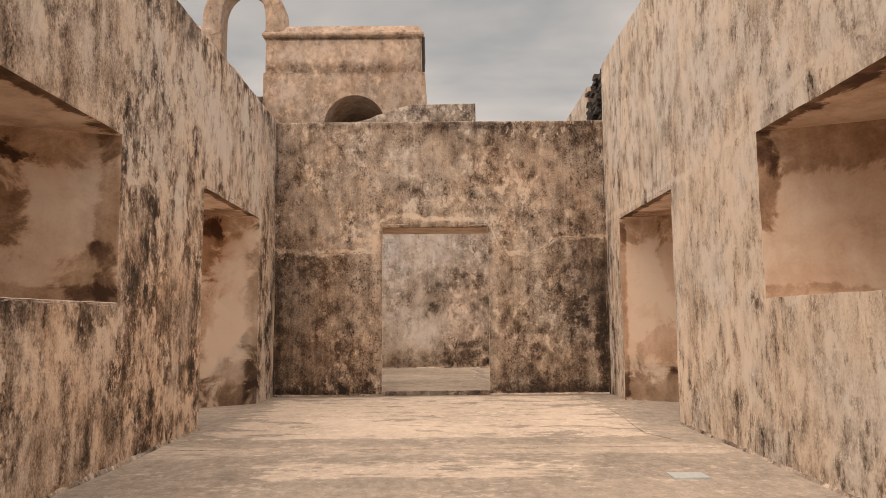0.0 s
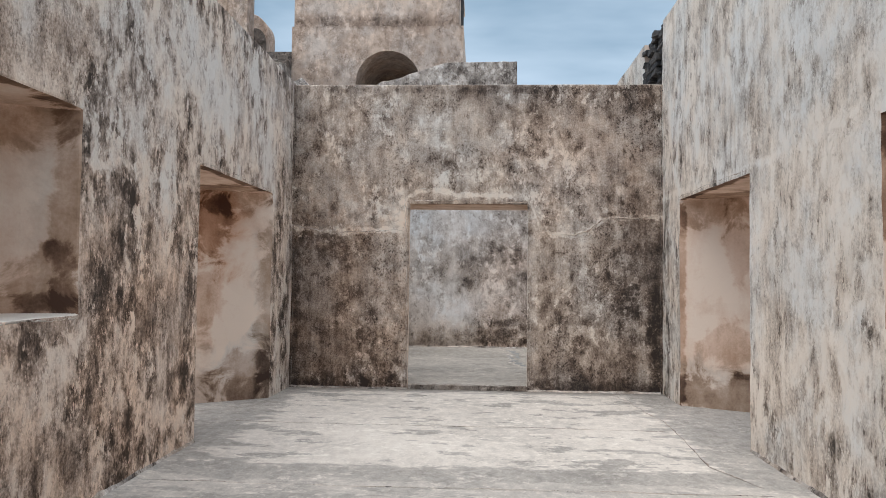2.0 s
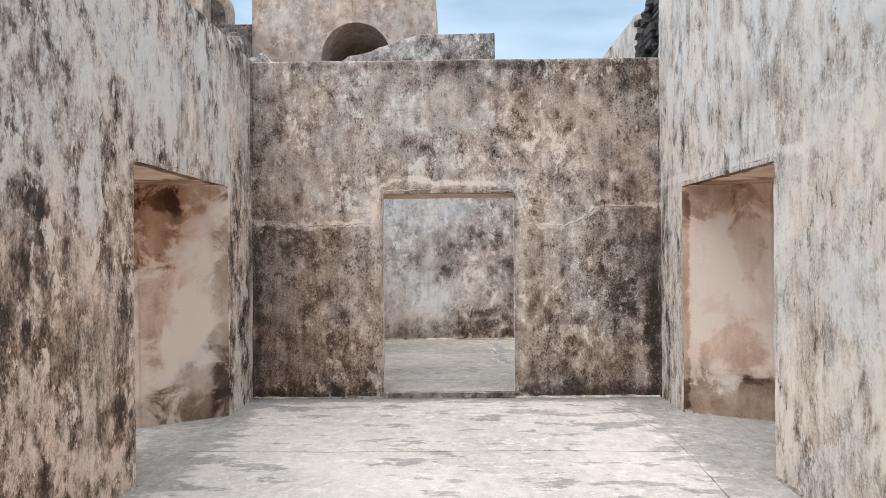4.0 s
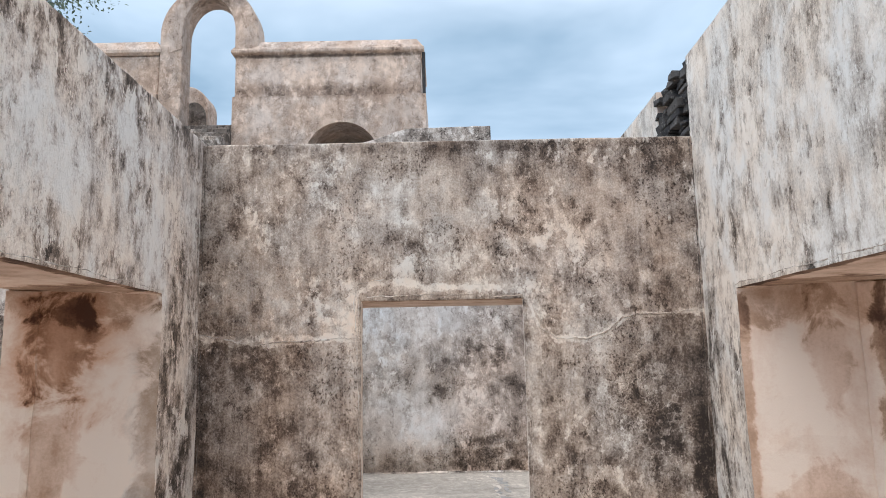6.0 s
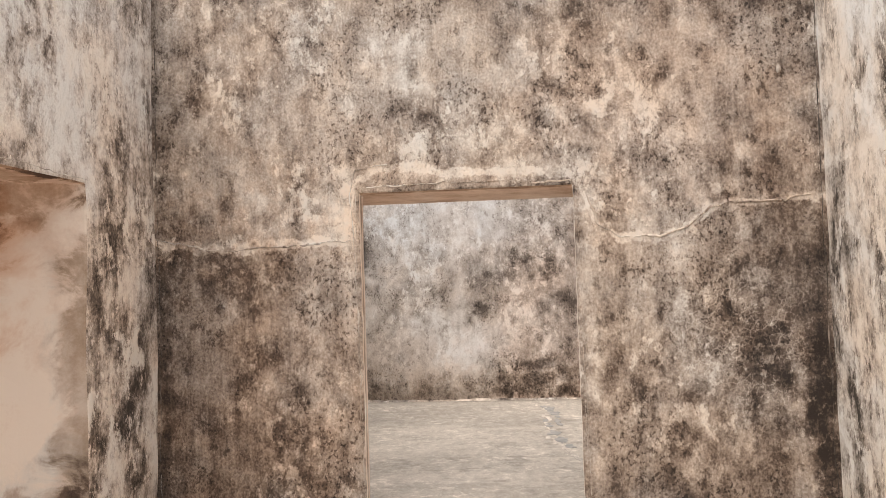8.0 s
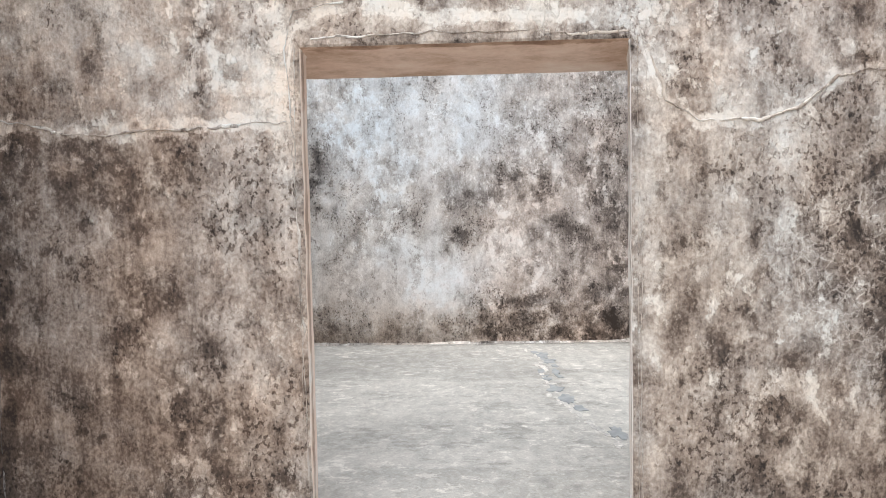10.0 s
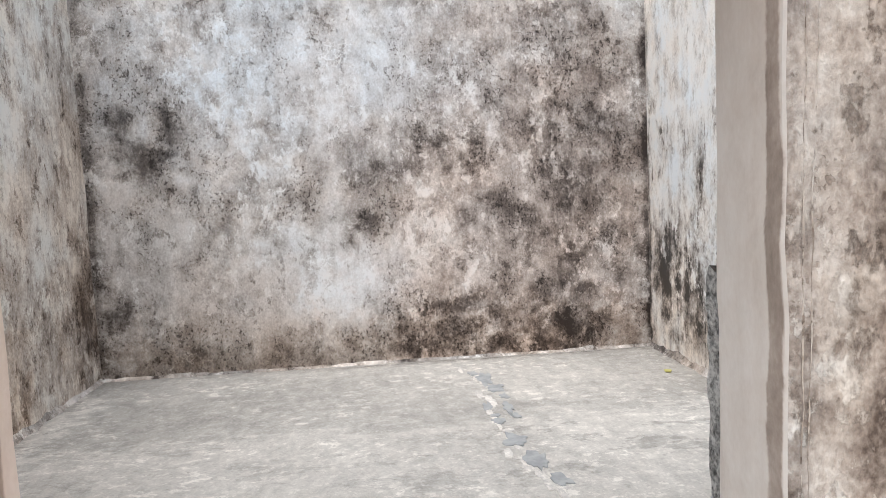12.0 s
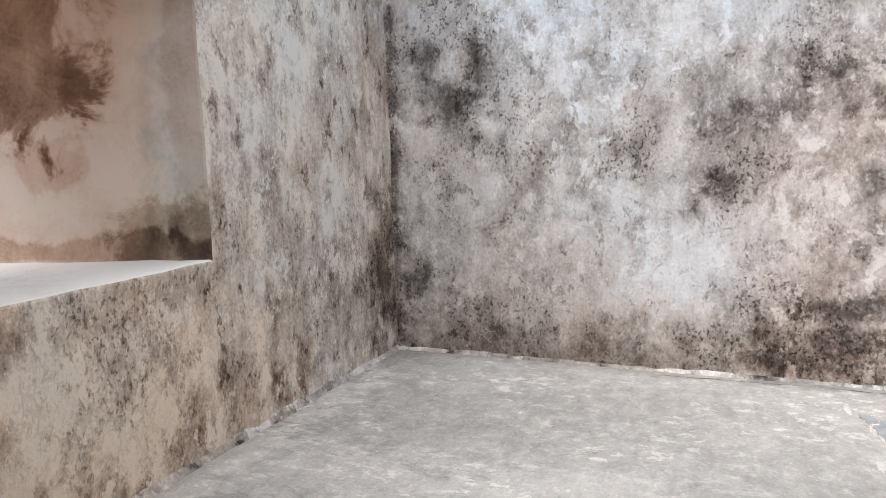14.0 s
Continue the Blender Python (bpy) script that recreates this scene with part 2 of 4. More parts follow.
def old_concrete(name, colours, shift=(0, 0, 0), level=0.45, smear=0.8, gritty=0.7, worn=()):
    """Floor screed with long trowel smears. worn: (x0, x1, y0, y1, lift) of pale scuffed fields."""
    n = Nodes(name)
    far = tuple(s + 4.3 for s in shift)
    long_ = n.noise((1.6, 4.2, 1), 11, 0.68, shift, 0.2)
    broad = n.noise(0.9, 5, 0.55, far)
    mid = n.noise((12, 8, 1), 9, 0.7, far, 0.3)
    grain = n.noise((60, 75, 1), 5, 0.7, shift)
    v = total(n, level, [(broad, 0.5), (long_, 0.9 * smear), (mid, 1.0 * gritty), (grain, 0.6 * gritty)])
    for x0, x1, y0, y1, lift in worn:
        field = n.both(band(n, 0, x0, x1, long_, 1.5, 0.08), band(n, 1, y0, y1, long_, 1.0, 0.05))
        inner = n.step(n.noise((2.0, 4.0, 1), 11, 0.7, far, 0.25), 0.425, 0.455)
        v = n.math("ADD", v, n.math("MULTIPLY", n.both(field, inner), lift))
    fleck = n.noise((24, 20, 1), 6, 0.68, shift)
    scuff = n.both(n.step(n.noise((9, 14, 1), 10, 0.72, far), 0.555, 0.59), n.step(n.noise((1.3, 1.8, 1), 4, 0.6, shift), 0.42, 0.56))
    v = n.math("ADD", v, n.math("MULTIPLY", scuff, 0.32 * gritty))
    v = n.math("ADD", v, n.math("MULTIPLY", n.step(fleck, 0.56, 0.60), 0.16 * gritty))
    v = n.math("ADD", v, n.math("MULTIPLY", n.step(fleck, 0.40, 0.35), -0.14 * gritty))
    c = ramp_of(n, v, colours)
    n.bsdf.inputs["Specular IOR Level"].default_value = 0.1
    return n.finish(c, total(n, 0.5, [(mid, 0.8), (fleck, 0.5), (grain, 0.5)]), 0.4, 0.008, 0.9)


BACK_COAT = coat((0.042, 0.034, 0.03), (0.13, 0.10, 0.082), (0.335, 0.284, 0.245), (0.525, 0.467, 0.415), (0.75, 0.71, 0.655))
SIDE_COAT = coat((0.055, 0.044, 0.038), (0.165, 0.129, 0.107), (0.415, 0.345, 0.297), (0.66, 0.58, 0.52), (0.815, 0.755, 0.695))
EAST_COAT = coat((0.07, 0.06, 0.052), (0.27, 0.232, 0.20), (0.52, 0.472, 0.425), (0.71, 0.665, 0.61), (0.84, 0.81, 0.765))
GREY_COAT = coat((0.045, 0.038, 0.034), (0.165, 0.141, 0.124), (0.41, 0.367, 0.33), (0.635, 0.592, 0.55), (0.83, 0.805, 0.77))
SALMON = ((0.12, (0.085, 0.045, 0.03)), (0.30, (0.23, 0.135, 0.088)), (0.48, (0.47, 0.315, 0.22)), (0.66, (0.68, 0.505, 0.395)), (0.88, (0.79, 0.665, 0.56)))
SCREED = ((0.12, (0.20, 0.19, 0.172)), (0.35, (0.37, 0.35, 0.322)), (0.52, (0.515, 0.482, 0.44)), (0.7, (0.69, 0.642, 0.58)), (0.9, (0.81, 0.77, 0.70)))

mat_back = weathered("weathered_plaster_doorway_wall", BACK_COAT, (0, 0, 0), 0.488, 0.6, 0.75, 1.7, 1.0, 0.1, (
    (-0.08, (-1.5, YD, 0.85), (0.8, 9, 0.98)),
    (0.11, (-1.2, YD, 2.7), (0.9, 9, 0.8)),
    (-0.12, (-1.6, YD, 1.62), (0.45, 9, 0.16)),
    (-0.08, (1.85, YD, 1.0), (0.4, 9, 1.0)),
    (0.09, (1.0, YD, 1.2), (0.45, 9, 1.1)),
    (0.08, (1.15, YD, 1.75), (0.4, 9, 0.4)),
    (0.12, (-0.9, YD, 1.2), (0.22, 9, 1.0)),
    (0.10, (0.0, YD, 2.75), (0.8, 9, 0.55)),
    (0.09, (1.5, YD, 2.75), (0.45, 9, 0.5)),
    (-0.18, (1.45, YD, 3.25), (0.65, 9, 0.13)),
    (-0.14, (-0.2, YD, 2.62), (0.1, 9, 0.2)),
    (0.07, (0.0, YD, 2.2), (0.75, 9, 0.05)),
    (0.09, (-0.75, YD, 1.3), (0.06, 9, 0.8)),
    (0.2, (-0.77, YD, 1.85), (0.05, 9, 0.4)),
    (0.14, (1.35, YD, 1.66), (0.1, 9, 0.12)),
    (0.2, (-0.27, YD, 2.8), (0.1, 9, 0.07)),
    (-0.2, (-0.42, YD, 2.66), (0.07, 9, 0.08)),
    (0.08, (0.74, YD, 1.3), (0.06, 9, 0.8)),
    # Darker strips along the floor, up both corners and along the top.
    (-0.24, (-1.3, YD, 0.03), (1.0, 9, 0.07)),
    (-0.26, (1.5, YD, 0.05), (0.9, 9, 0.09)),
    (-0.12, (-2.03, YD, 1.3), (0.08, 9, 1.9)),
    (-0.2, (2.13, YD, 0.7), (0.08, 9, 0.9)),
    (-0.12, (0.3, YD, 3.45), (2.2, 9, 0.04)),
    ), (((1.07, 0.975, 0.91), (-1.4, YD, 0.85), (0.9, 9, 1.0), 0.85), ((1.09, 0.96, 0.88), (1.3, YD, 2.7), (0.8, 9, 0.7), 0.5), ((1.05, 0.975, 0.92), (-1.3, YD, 2.7), (0.8, 9, 0.7), 0.5)), seam=(0, ((-2.06, 1.86), (-1.75, 1.81), (-1.2, 1.80), (-0.78, 1.83), (-0.70, 2.24), (-0.45, 2.29), (0.0, 2.22), (0.62, 2.23), (0.72, 2.10), (0.80, 1.86), (0.95, 1.79), (1.2, 1.78), (1.35, 1.84), (1.5, 1.95), (1.7, 1.98), (2.185, 1.99)), 0.30, -0.06), gain=1.1, scarred=0.5, crackle=0.22, crack_box=((1.65, YD, 1.15), (0.45, 9, 0.5)))
mat_left = weathered("weathered_plaster_west", SIDE_COAT, (11, 2, 0), 0.60, 0.7, 0.7, 1.3, 1.35, 0.06, (
    (0.08, (XL, 7.9, 2.75), (9, 1.6, 0.5)),
    (-0.13, (XL, 6.5, 3.48), (9, 6.0, 0.2)),
    (0.2, (XL, 7.35, 2.72), (9, 0.22, 0.2)),
    (-0.3, (XL, 7.42, 2.78), (9, 0.05, 0.06)),
    (-0.3, (XL, 7.6, 2.66), (9, 0.05, 0.06)),
    (-0.06, (XL, 5.4, 0.9), (9, 1.8, 1.2)),
    (0.06, (XL, 7.6, 2.75), (9, 1.0, 0.45)),
    (-0.07, (XL, 5.6, 3.35), (9, 1.6, 0.2)),
    (-0.07, (XL, 9.25, 1.5), (9, 0.3, 1.6)),
    (0.07, (XL, 4.4, 0.7), (9, 0.9, 0.25)),
    # Darker band just under the window sill.
    (-0.10, (XL, 4.3, 1.0), (9, 1.1, 0.1)),
    ), (((1.08, 0.96, 0.87), (XL, 5.6, 0.6), (9, 2.0, 1.0), 0.8),), 1.15, seam=(1, ((5.1, 1.92), (5.7, 1.97), (6.2, 1.95), (6.8, 1.96), (9.5, 2.0)), 0.22, -0.05), dashes=0.1, gain=1.5, scarred=0.2)
mat_right = weathered("weathered_plaster_east", EAST_COAT, (-7, 5, 1), 0.67, 0.65, 0.75, 1.3, 1.3, 0.05, (
    (0.06, (XR, 6.3, 1.2), (9, 0.8, 1.0)),
    # Darker strip beside the doorway wall.
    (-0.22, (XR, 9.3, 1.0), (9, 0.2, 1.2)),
    (0.10, (XR, 12.9, 1.6), (9, 1.0, 0.9)),
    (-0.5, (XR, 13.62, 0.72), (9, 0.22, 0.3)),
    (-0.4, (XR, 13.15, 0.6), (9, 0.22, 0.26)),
    # Darker strip up the far corner, then darker bands near the floor.
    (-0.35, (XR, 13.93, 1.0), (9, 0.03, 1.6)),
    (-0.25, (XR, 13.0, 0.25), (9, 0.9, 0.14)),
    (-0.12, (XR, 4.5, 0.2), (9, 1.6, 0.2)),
), (((0.91, 0.985, 1.07), (XR, 13.2, 1.5), (9, 1.0, 0.9), 0.75),), 1.25, seam=(1, ((3.0, 2.45), (5.1, 2.3), (5.5, 2.22), (6.1, 2.19), (6.9, 2.17), (9.5, 2.2), (12.3, 1.96), (12.7, 1.98), (13.95, 1.9)), 0.2, 0.0), dashes=0.25, gain=1.5, scarred=0.4)
mat_far = weathered("mouldy_grey_plaster", GREY_COAT, (4, -3, 6), 0.58, 0.62, 0.4, 1.2, 0.92, 0.11, (
    (-0.16, (-0.5, Y2, 4.9), (3, 9, 0.6)),
    (-0.2, (1.55, Y2, 1.2), (0.85, 9, 1.5)),
    (0.13, (-0.5, Y2, 0.72), (0.65, 9, 0.35)),
    (0.10, (-0.6, Y2, 2.3), (0.9, 9, 0.5)),
    (-0.34, (-0.08, Y2, 1.15), (0.11, 9, 0.1)),
    (-0.22, (-0.22, Y2, 1.03), (0.06, 9, 0.1)),
    (-0.40, (-1.78, Y2, 1.72), (0.16, 9, 0.13)),
    (-0.34, (-1.52, Y2, 1.98), (0.09, 9, 0.16)),
    (-0.34, (-1.9, Y2, 2.0), (0.09, 9, 0.1)),
    (-0.26, (0.55, Y2, 1.78), (0.14, 9, 0.06)),
    (-0.14, (0.2, Y2, 1.65), (0.5, 9, 0.14)),
    (-0.2, (0.55, Y2, 0.48), (0.3, 9, 0.05)),
    (-0.3, (-2.0, Y2, 0.55), (0.09, 9, 0.11)),
    # Darker bands near the floor, then darker strips up the two corners.
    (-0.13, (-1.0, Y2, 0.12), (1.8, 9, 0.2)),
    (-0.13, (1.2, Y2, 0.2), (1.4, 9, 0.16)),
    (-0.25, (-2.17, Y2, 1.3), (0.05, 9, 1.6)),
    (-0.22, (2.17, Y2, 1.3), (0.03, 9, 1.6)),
    (-0.12, (-1.2, Y2, 1.2), (0.08, 9, 0.35)),
), (((1.045, 0.975, 0.945), (1.2, Y2, 1.0), (1.1, 9, 1.5), 0.95), ((0.94, 1.0, 1.07), (-0.7, Y2, 2.2), (1.0, 9, 0.6), 0.8), ((0.97, 1.0, 1.04), (-0.45, Y2, 0.7), (0.7, 9, 0.4), 0.7), ((0.84, 0.76, 0.68), (0.0, Y2, 0.1), (3.0, 9, 0.3), 0.75)), warm=((1.035, 0.995, 0.965), (0.985, 1.0, 1.015)), gain=1.12, scarred=0.6, crackle=0.16)
mat_left2 = weathered("mouldy_plaster_west", BACK_COAT, (1, 9, 3), 0.70, 0.85, 0.6, 1.3, 1.25, 0.09, (
    # Darker up the far corner and low along the floor.
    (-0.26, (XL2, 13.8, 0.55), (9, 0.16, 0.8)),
    (-0.12, (XL2, 13.3, 0.2), (9, 0.5, 0.22)),
    (0.2, (XL2, 11.4, 0.45), (9, 0.9, 0.4)),
    # Darker band below this window's sill.
    (-0.12, (XL2, 11.3, 0.82), (9, 0.9, 0.1)),
    (-0.12, (XL2, 12.3, 0.4), (9, 0.5, 0.3)),
), (((1.06, 0.97, 0.88), (XL2, 11.2, 0.4), (9, 1.3, 0.7), 0.6), ((1.02, 0.99, 0.94), (XL2, 11.3, 0.45), (9, 1.0, 0.5), 0.8)), 1.12, gain=1.25, scarred=0.6)
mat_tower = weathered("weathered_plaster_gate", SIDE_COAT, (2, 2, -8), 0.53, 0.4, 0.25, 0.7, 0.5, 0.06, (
    (-0.16, (-2.3, 17.5, 7.13), (1.9, 9, 0.13)),
    (0.14, (-3.7, 17.5, 6.6), (0.35, 9, 0.4)),
    # Shade under the coping's lip, put into the plaster as a dark band.
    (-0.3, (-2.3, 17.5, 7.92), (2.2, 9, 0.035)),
    (0.10, (-2.3, 17.5, 7.6), (2.2, 9, 0.25)),
    (-0.14, (-4.8, 17.5, 9.3), (1.1, 9, 0.25)),
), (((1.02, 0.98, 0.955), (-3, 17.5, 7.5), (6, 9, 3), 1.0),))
mat_reveal = render_coat("salmon_lime_wash", SALMON, (0, 0, 0), 0.80, (
    (-0.36, (-2.60, 8.4, 1.75), (0.17, 1.5, 0.42)),
    (-0.26, (-2.5, 8.4, 2.08), (0.6, 1.5, 0.16)),
    (-0.20, (-2.62, 8.4, 1.05), (0.13, 1.5, 0.5)),
    (0.16, (-2.32, 8.5, 1.0), (0.17, 1.5, 0.7)),
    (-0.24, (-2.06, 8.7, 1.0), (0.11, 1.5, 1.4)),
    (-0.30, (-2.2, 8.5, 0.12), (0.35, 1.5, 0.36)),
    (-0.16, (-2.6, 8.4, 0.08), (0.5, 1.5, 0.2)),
    (0.05, (2.45, 8.6, 1.1), (0.25, 1.5, 0.6)),
    (-0.24, (2.65, 8.6, 2.05), (0.6, 1.5, 0.22)),
    (-0.16, (2.68, 8.6, 1.7), (0.10, 1.5, 0.45)),
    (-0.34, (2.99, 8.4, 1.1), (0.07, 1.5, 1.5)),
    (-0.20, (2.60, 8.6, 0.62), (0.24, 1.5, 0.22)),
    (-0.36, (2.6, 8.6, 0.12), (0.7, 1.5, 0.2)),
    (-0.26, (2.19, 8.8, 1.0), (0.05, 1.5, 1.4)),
    (-0.42, (-3.02, 12.0, 1.85), (0.36, 1.5, 0.42)),
    (-0.16, (-2.9, 12.0, 1.4), (0.25, 1.5, 0.18)),
    (-0.24, (-2.28, 12.1, 1.05), (0.3, 1.5, 0.2)),
    (-0.15, (-2.22, 12.1, 1.6), (0.12, 1.5, 0.9)),
    (-0.22, (-2.7, 12.0, 0.98), (0.6, 1.5, 0.08)),
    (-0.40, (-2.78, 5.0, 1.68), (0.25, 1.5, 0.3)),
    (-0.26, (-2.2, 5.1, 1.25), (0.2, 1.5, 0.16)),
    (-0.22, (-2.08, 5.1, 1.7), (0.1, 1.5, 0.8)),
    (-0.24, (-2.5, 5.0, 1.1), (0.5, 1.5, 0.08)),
    # Shade inside both front windows, laid over their reveals as a darker tone.
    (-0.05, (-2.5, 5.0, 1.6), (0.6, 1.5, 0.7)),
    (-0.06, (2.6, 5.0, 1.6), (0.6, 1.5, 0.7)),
    # Darker bands along the tops of both front window reveals.
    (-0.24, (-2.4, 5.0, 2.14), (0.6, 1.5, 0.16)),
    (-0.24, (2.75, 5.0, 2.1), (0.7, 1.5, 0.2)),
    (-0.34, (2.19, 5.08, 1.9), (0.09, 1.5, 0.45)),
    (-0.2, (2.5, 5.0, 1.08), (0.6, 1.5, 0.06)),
), (((0.85, 0.66, 0.55), (-2.60, 8.4, 1.8), (0.25, 1.5, 0.5), 0.8), ((0.76, 0.86, 0.95), (-2.2, 8.6, 0.15), (0.5, 1.5, 0.4), 0.8),
    ((0.8, 0.9, 0.97), (-2.04, 8.7, 1.0), (0.14, 1.5, 1.5), 0.8), ((0.78, 0.88, 0.95), (2.6, 8.6, 0.1), (0.8, 1.5, 0.3), 0.8),
    ((0.9, 0.98, 0.98), (-2.25, 12.1, 1.15), (0.35, 1.5, 0.3), 0.8), ((0.78, 0.92, 1.02), (-2.2, 12.1, 1.6), (0.2, 1.5, 1.0), 0.8), ((0.84, 0.9, 0.94), (-2.1, 5.1, 1.5), (0.2, 1.5, 0.9), 0.6)))
# Lower in tone than the reveals, darkest along the openings' front edges.
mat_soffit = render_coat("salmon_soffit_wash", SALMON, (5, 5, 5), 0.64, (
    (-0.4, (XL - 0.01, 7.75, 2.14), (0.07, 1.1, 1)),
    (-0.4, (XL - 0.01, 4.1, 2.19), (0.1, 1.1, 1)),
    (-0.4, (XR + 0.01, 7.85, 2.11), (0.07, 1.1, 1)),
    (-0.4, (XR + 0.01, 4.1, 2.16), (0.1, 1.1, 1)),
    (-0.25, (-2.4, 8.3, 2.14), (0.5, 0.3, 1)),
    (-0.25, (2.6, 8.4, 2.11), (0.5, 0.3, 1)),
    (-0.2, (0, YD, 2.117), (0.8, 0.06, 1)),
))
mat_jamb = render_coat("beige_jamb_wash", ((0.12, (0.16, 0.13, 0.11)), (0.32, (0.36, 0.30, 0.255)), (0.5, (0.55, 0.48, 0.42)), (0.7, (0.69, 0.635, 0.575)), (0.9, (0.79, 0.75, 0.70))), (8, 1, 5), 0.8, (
    # Dark upright strips in the wash stand in for a rebate not cut here.
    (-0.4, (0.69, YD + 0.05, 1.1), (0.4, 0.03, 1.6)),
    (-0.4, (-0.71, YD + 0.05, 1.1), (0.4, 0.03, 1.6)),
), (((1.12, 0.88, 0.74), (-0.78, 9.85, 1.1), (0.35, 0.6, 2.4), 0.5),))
mat_sill = old_concrete("pale_sill_screed", SCREED, (3, 3, 3), 0.95)
mat_floor = old_concrete("worn_floor_screed", SCREED, (0, 0, 0), 0.37, 0.28, 0.6, (
    (-1.8, 1.75, 6.25, 9.3, 0.27), (-1.1, 0.9, 4.8, 5.25, 0.26), (-2.3, 2.3, 5.5, 5.9, 0.14)))
BACK_SCREED = ((0.08, (0.24, 0.224, 0.20)), (0.33, (0.39, 0.364, 0.327)), (0.52, (0.515, 0.48, 0.43)), (0.72, (0.67, 0.625, 0.56)), (0.95, (0.79, 0.75, 0.68)))
mat_floor2 = old_concrete("grey_floor_screed", BACK_SCREED, (6, 2, 0), 0.33, 0.2, 0.72, ((-1.9, 1.9, 10.3, 12.4, 0.13), (-2.4, -1.96, 10.3, 13.5, 0.25), (0.9, 2.1, 11.6, 13.3, 0.07)))
mat_ground = old_concrete("pale_courtyard_screed", SCREED, (1, 7, 0), 0.6)
mat_ridge = weathered("chipped_lime_edge", BACK_COAT, (0, 4, 4), 0.64, 0.6, 0.1, 0.8, 1.2, 0.1)
mat_mortar = weathered("grey_mortar_fillet", GREY_COAT, (0, 1, 4), 0.54, 0.8, 0.1, 0.8, 0.8, 0.25)
mat_dark = weathered("dark_stone_and_shade", GREY_COAT, (0, 4, 9), 0.2, 0.5, 0.1, 0.6, 0.6, 0.1)
mat_facade = weathered("cream_painted_plaster", SIDE_COAT, (3, 0, 0), 0.82, 0.3, 0.15, 0.2, 0.2, 0.02)


def stone_material():
    n = Nodes("black_rubble_stone")
    info = n.t.nodes.new("ShaderNodeObjectInfo").outputs["Random"]
    c = n.mix(info, (0.03, 0.031, 0.035), (0.12, 0.113, 0.108))
    g = n.noise(18, 7, 0.7)
    c = n.mix(n.step(g, 0.55, 0.7), c, (0.26, 0.245, 0.22))
    c = n.mix(n.step(g, 0.45, 0.3), c, (0.02, 0.02, 0.02))
    return n.finish(c, g, 0.8, 0.03, 0.9)


mat_stone = stone_material()


def pebble_material():
    """Weathered rubble mortar: grey, gritty, with black hollows."""
    n = Nodes("gritty_rubble_mortar")
    grit, lumps = n.noise(48, 5, 0.7), n.noise(16, 8, 0.68, (3, 1, 2), 0.3)
    v = total(n, 0.66, [(grit, 1.5), (lumps, 1.3), (n.noise((4, 4, 2), 4, 0.6), 0.6)])
    c = ramp_of(n, v, ((0.2, (0.03, 0.029, 0.028)), (0.38, (0.13, 0.125, 0.12)), (0.54, (0.30, 0.295, 0.285)), (0.7, (0.5, 0.49, 0.47)), (0.88, (0.74, 0.725, 0.70))))
    return n.finish(c, total(n, 0.5, [(grit, 0.8), (lumps, 1.2)]), 1.0, 0.03, 0.92)


mat_pebble = pebble_material()


def simple(name, a, b, scale=20, rough=0.7):
    n = Nodes(name)
    g = n.noise(scale, 5, 0.6)
    return n.finish(n.mix(n.step(g, 0.3, 0.7), a, b), g, 0.2, 0.005, rough)


mat_rod = simple("near_black", (0.02, 0.02, 0.022), (0.05, 0.05, 0.05))
mat_plate = simple("pale_blue_tile", (0.42, 0.55, 0.62), (0.55, 0.66, 0.70), 30, 0.4)
mat_wet = simple("damp_screed", (0.27, 0.272, 0.27), (0.38, 0.378, 0.365), 14, 0.7)
mat_scuff = old_concrete("pale_scuffed_screed", SCREED, (9, 1, 2), 0.54, 0.3, 0.9)
mat_skirt = weathered("rough_mortar_skirt", GREY_COAT, (0, 1, 4), 0.46, 0.9, 0.1, 0.9, 1.1, 0.05)
mat_step = weathered("dark_weathered_steps", GREY_COAT, (2, 6, 4), 0.33, 0.6, 0.1, 0.8, 0.8, 0.1)
mat_yellow_leaf = simple("yellow_leaf", (0.45, 0.42, 0.12), (0.55, 0.5, 0.18), 30)
mat_bark = simple("grey_bark", (0.10, 0.085, 0.07), (0.18, 0.15, 0.125), 25)


def leaf_material():
    n = Nodes("green_leaf")
    info = n.t.nodes.new("ShaderNodeNewGeometry").outputs["Random Per Island"]
    c = n.mix(info, (0.07, 0.105, 0.075), (0.19, 0.245, 0.165))
    return n.finish(c, n.noise(30), 0.1, 0.002, 0.6)


mat_leaf = leaf_material()


# ---- building helpers ----
def mesh_of(name, bm, materials, smooth=False):
    me = bpy.data.meshes.new(name)
    bmesh.ops.recalc_face_normals(bm, faces=bm.faces[:])
    bm.to_mesh(me)
    bm.free()
    for m in materials if isinstance(materials, (list, tuple)) else [materials]:
        me.materials.append(m)
    if smooth:
        me.polygons.foreach_set("use_smooth", [True] * len(me.polygons))
    return me


def part(name, bm, material, parent=None, label="", smooth=False):
    """One mesh object, under a thing or a part where one is given."""
    ob = new(name, mesh_of(name, bm, material, smooth))
    if parent:
        ob.parent = parent
    return tagged(ob, label)


def worn(ob, width=0.012, segments=2):
    """Rounds the sharp arrises."""
    b = ob.modifiers.new("arris", "BEVEL")
    b.width, b.segments, b.limit_method, b.angle_limit = width, segments, "ANGLE", radians(50)
    b.loop_slide = False
    return ob


def uneven(co, amount=1.0):
    return (noise.noise(co * 0.9) * 0.012 + noise.noise(co * 3.7) * 0.005 + noise.noise(co * 11) * 0.0022) * amount


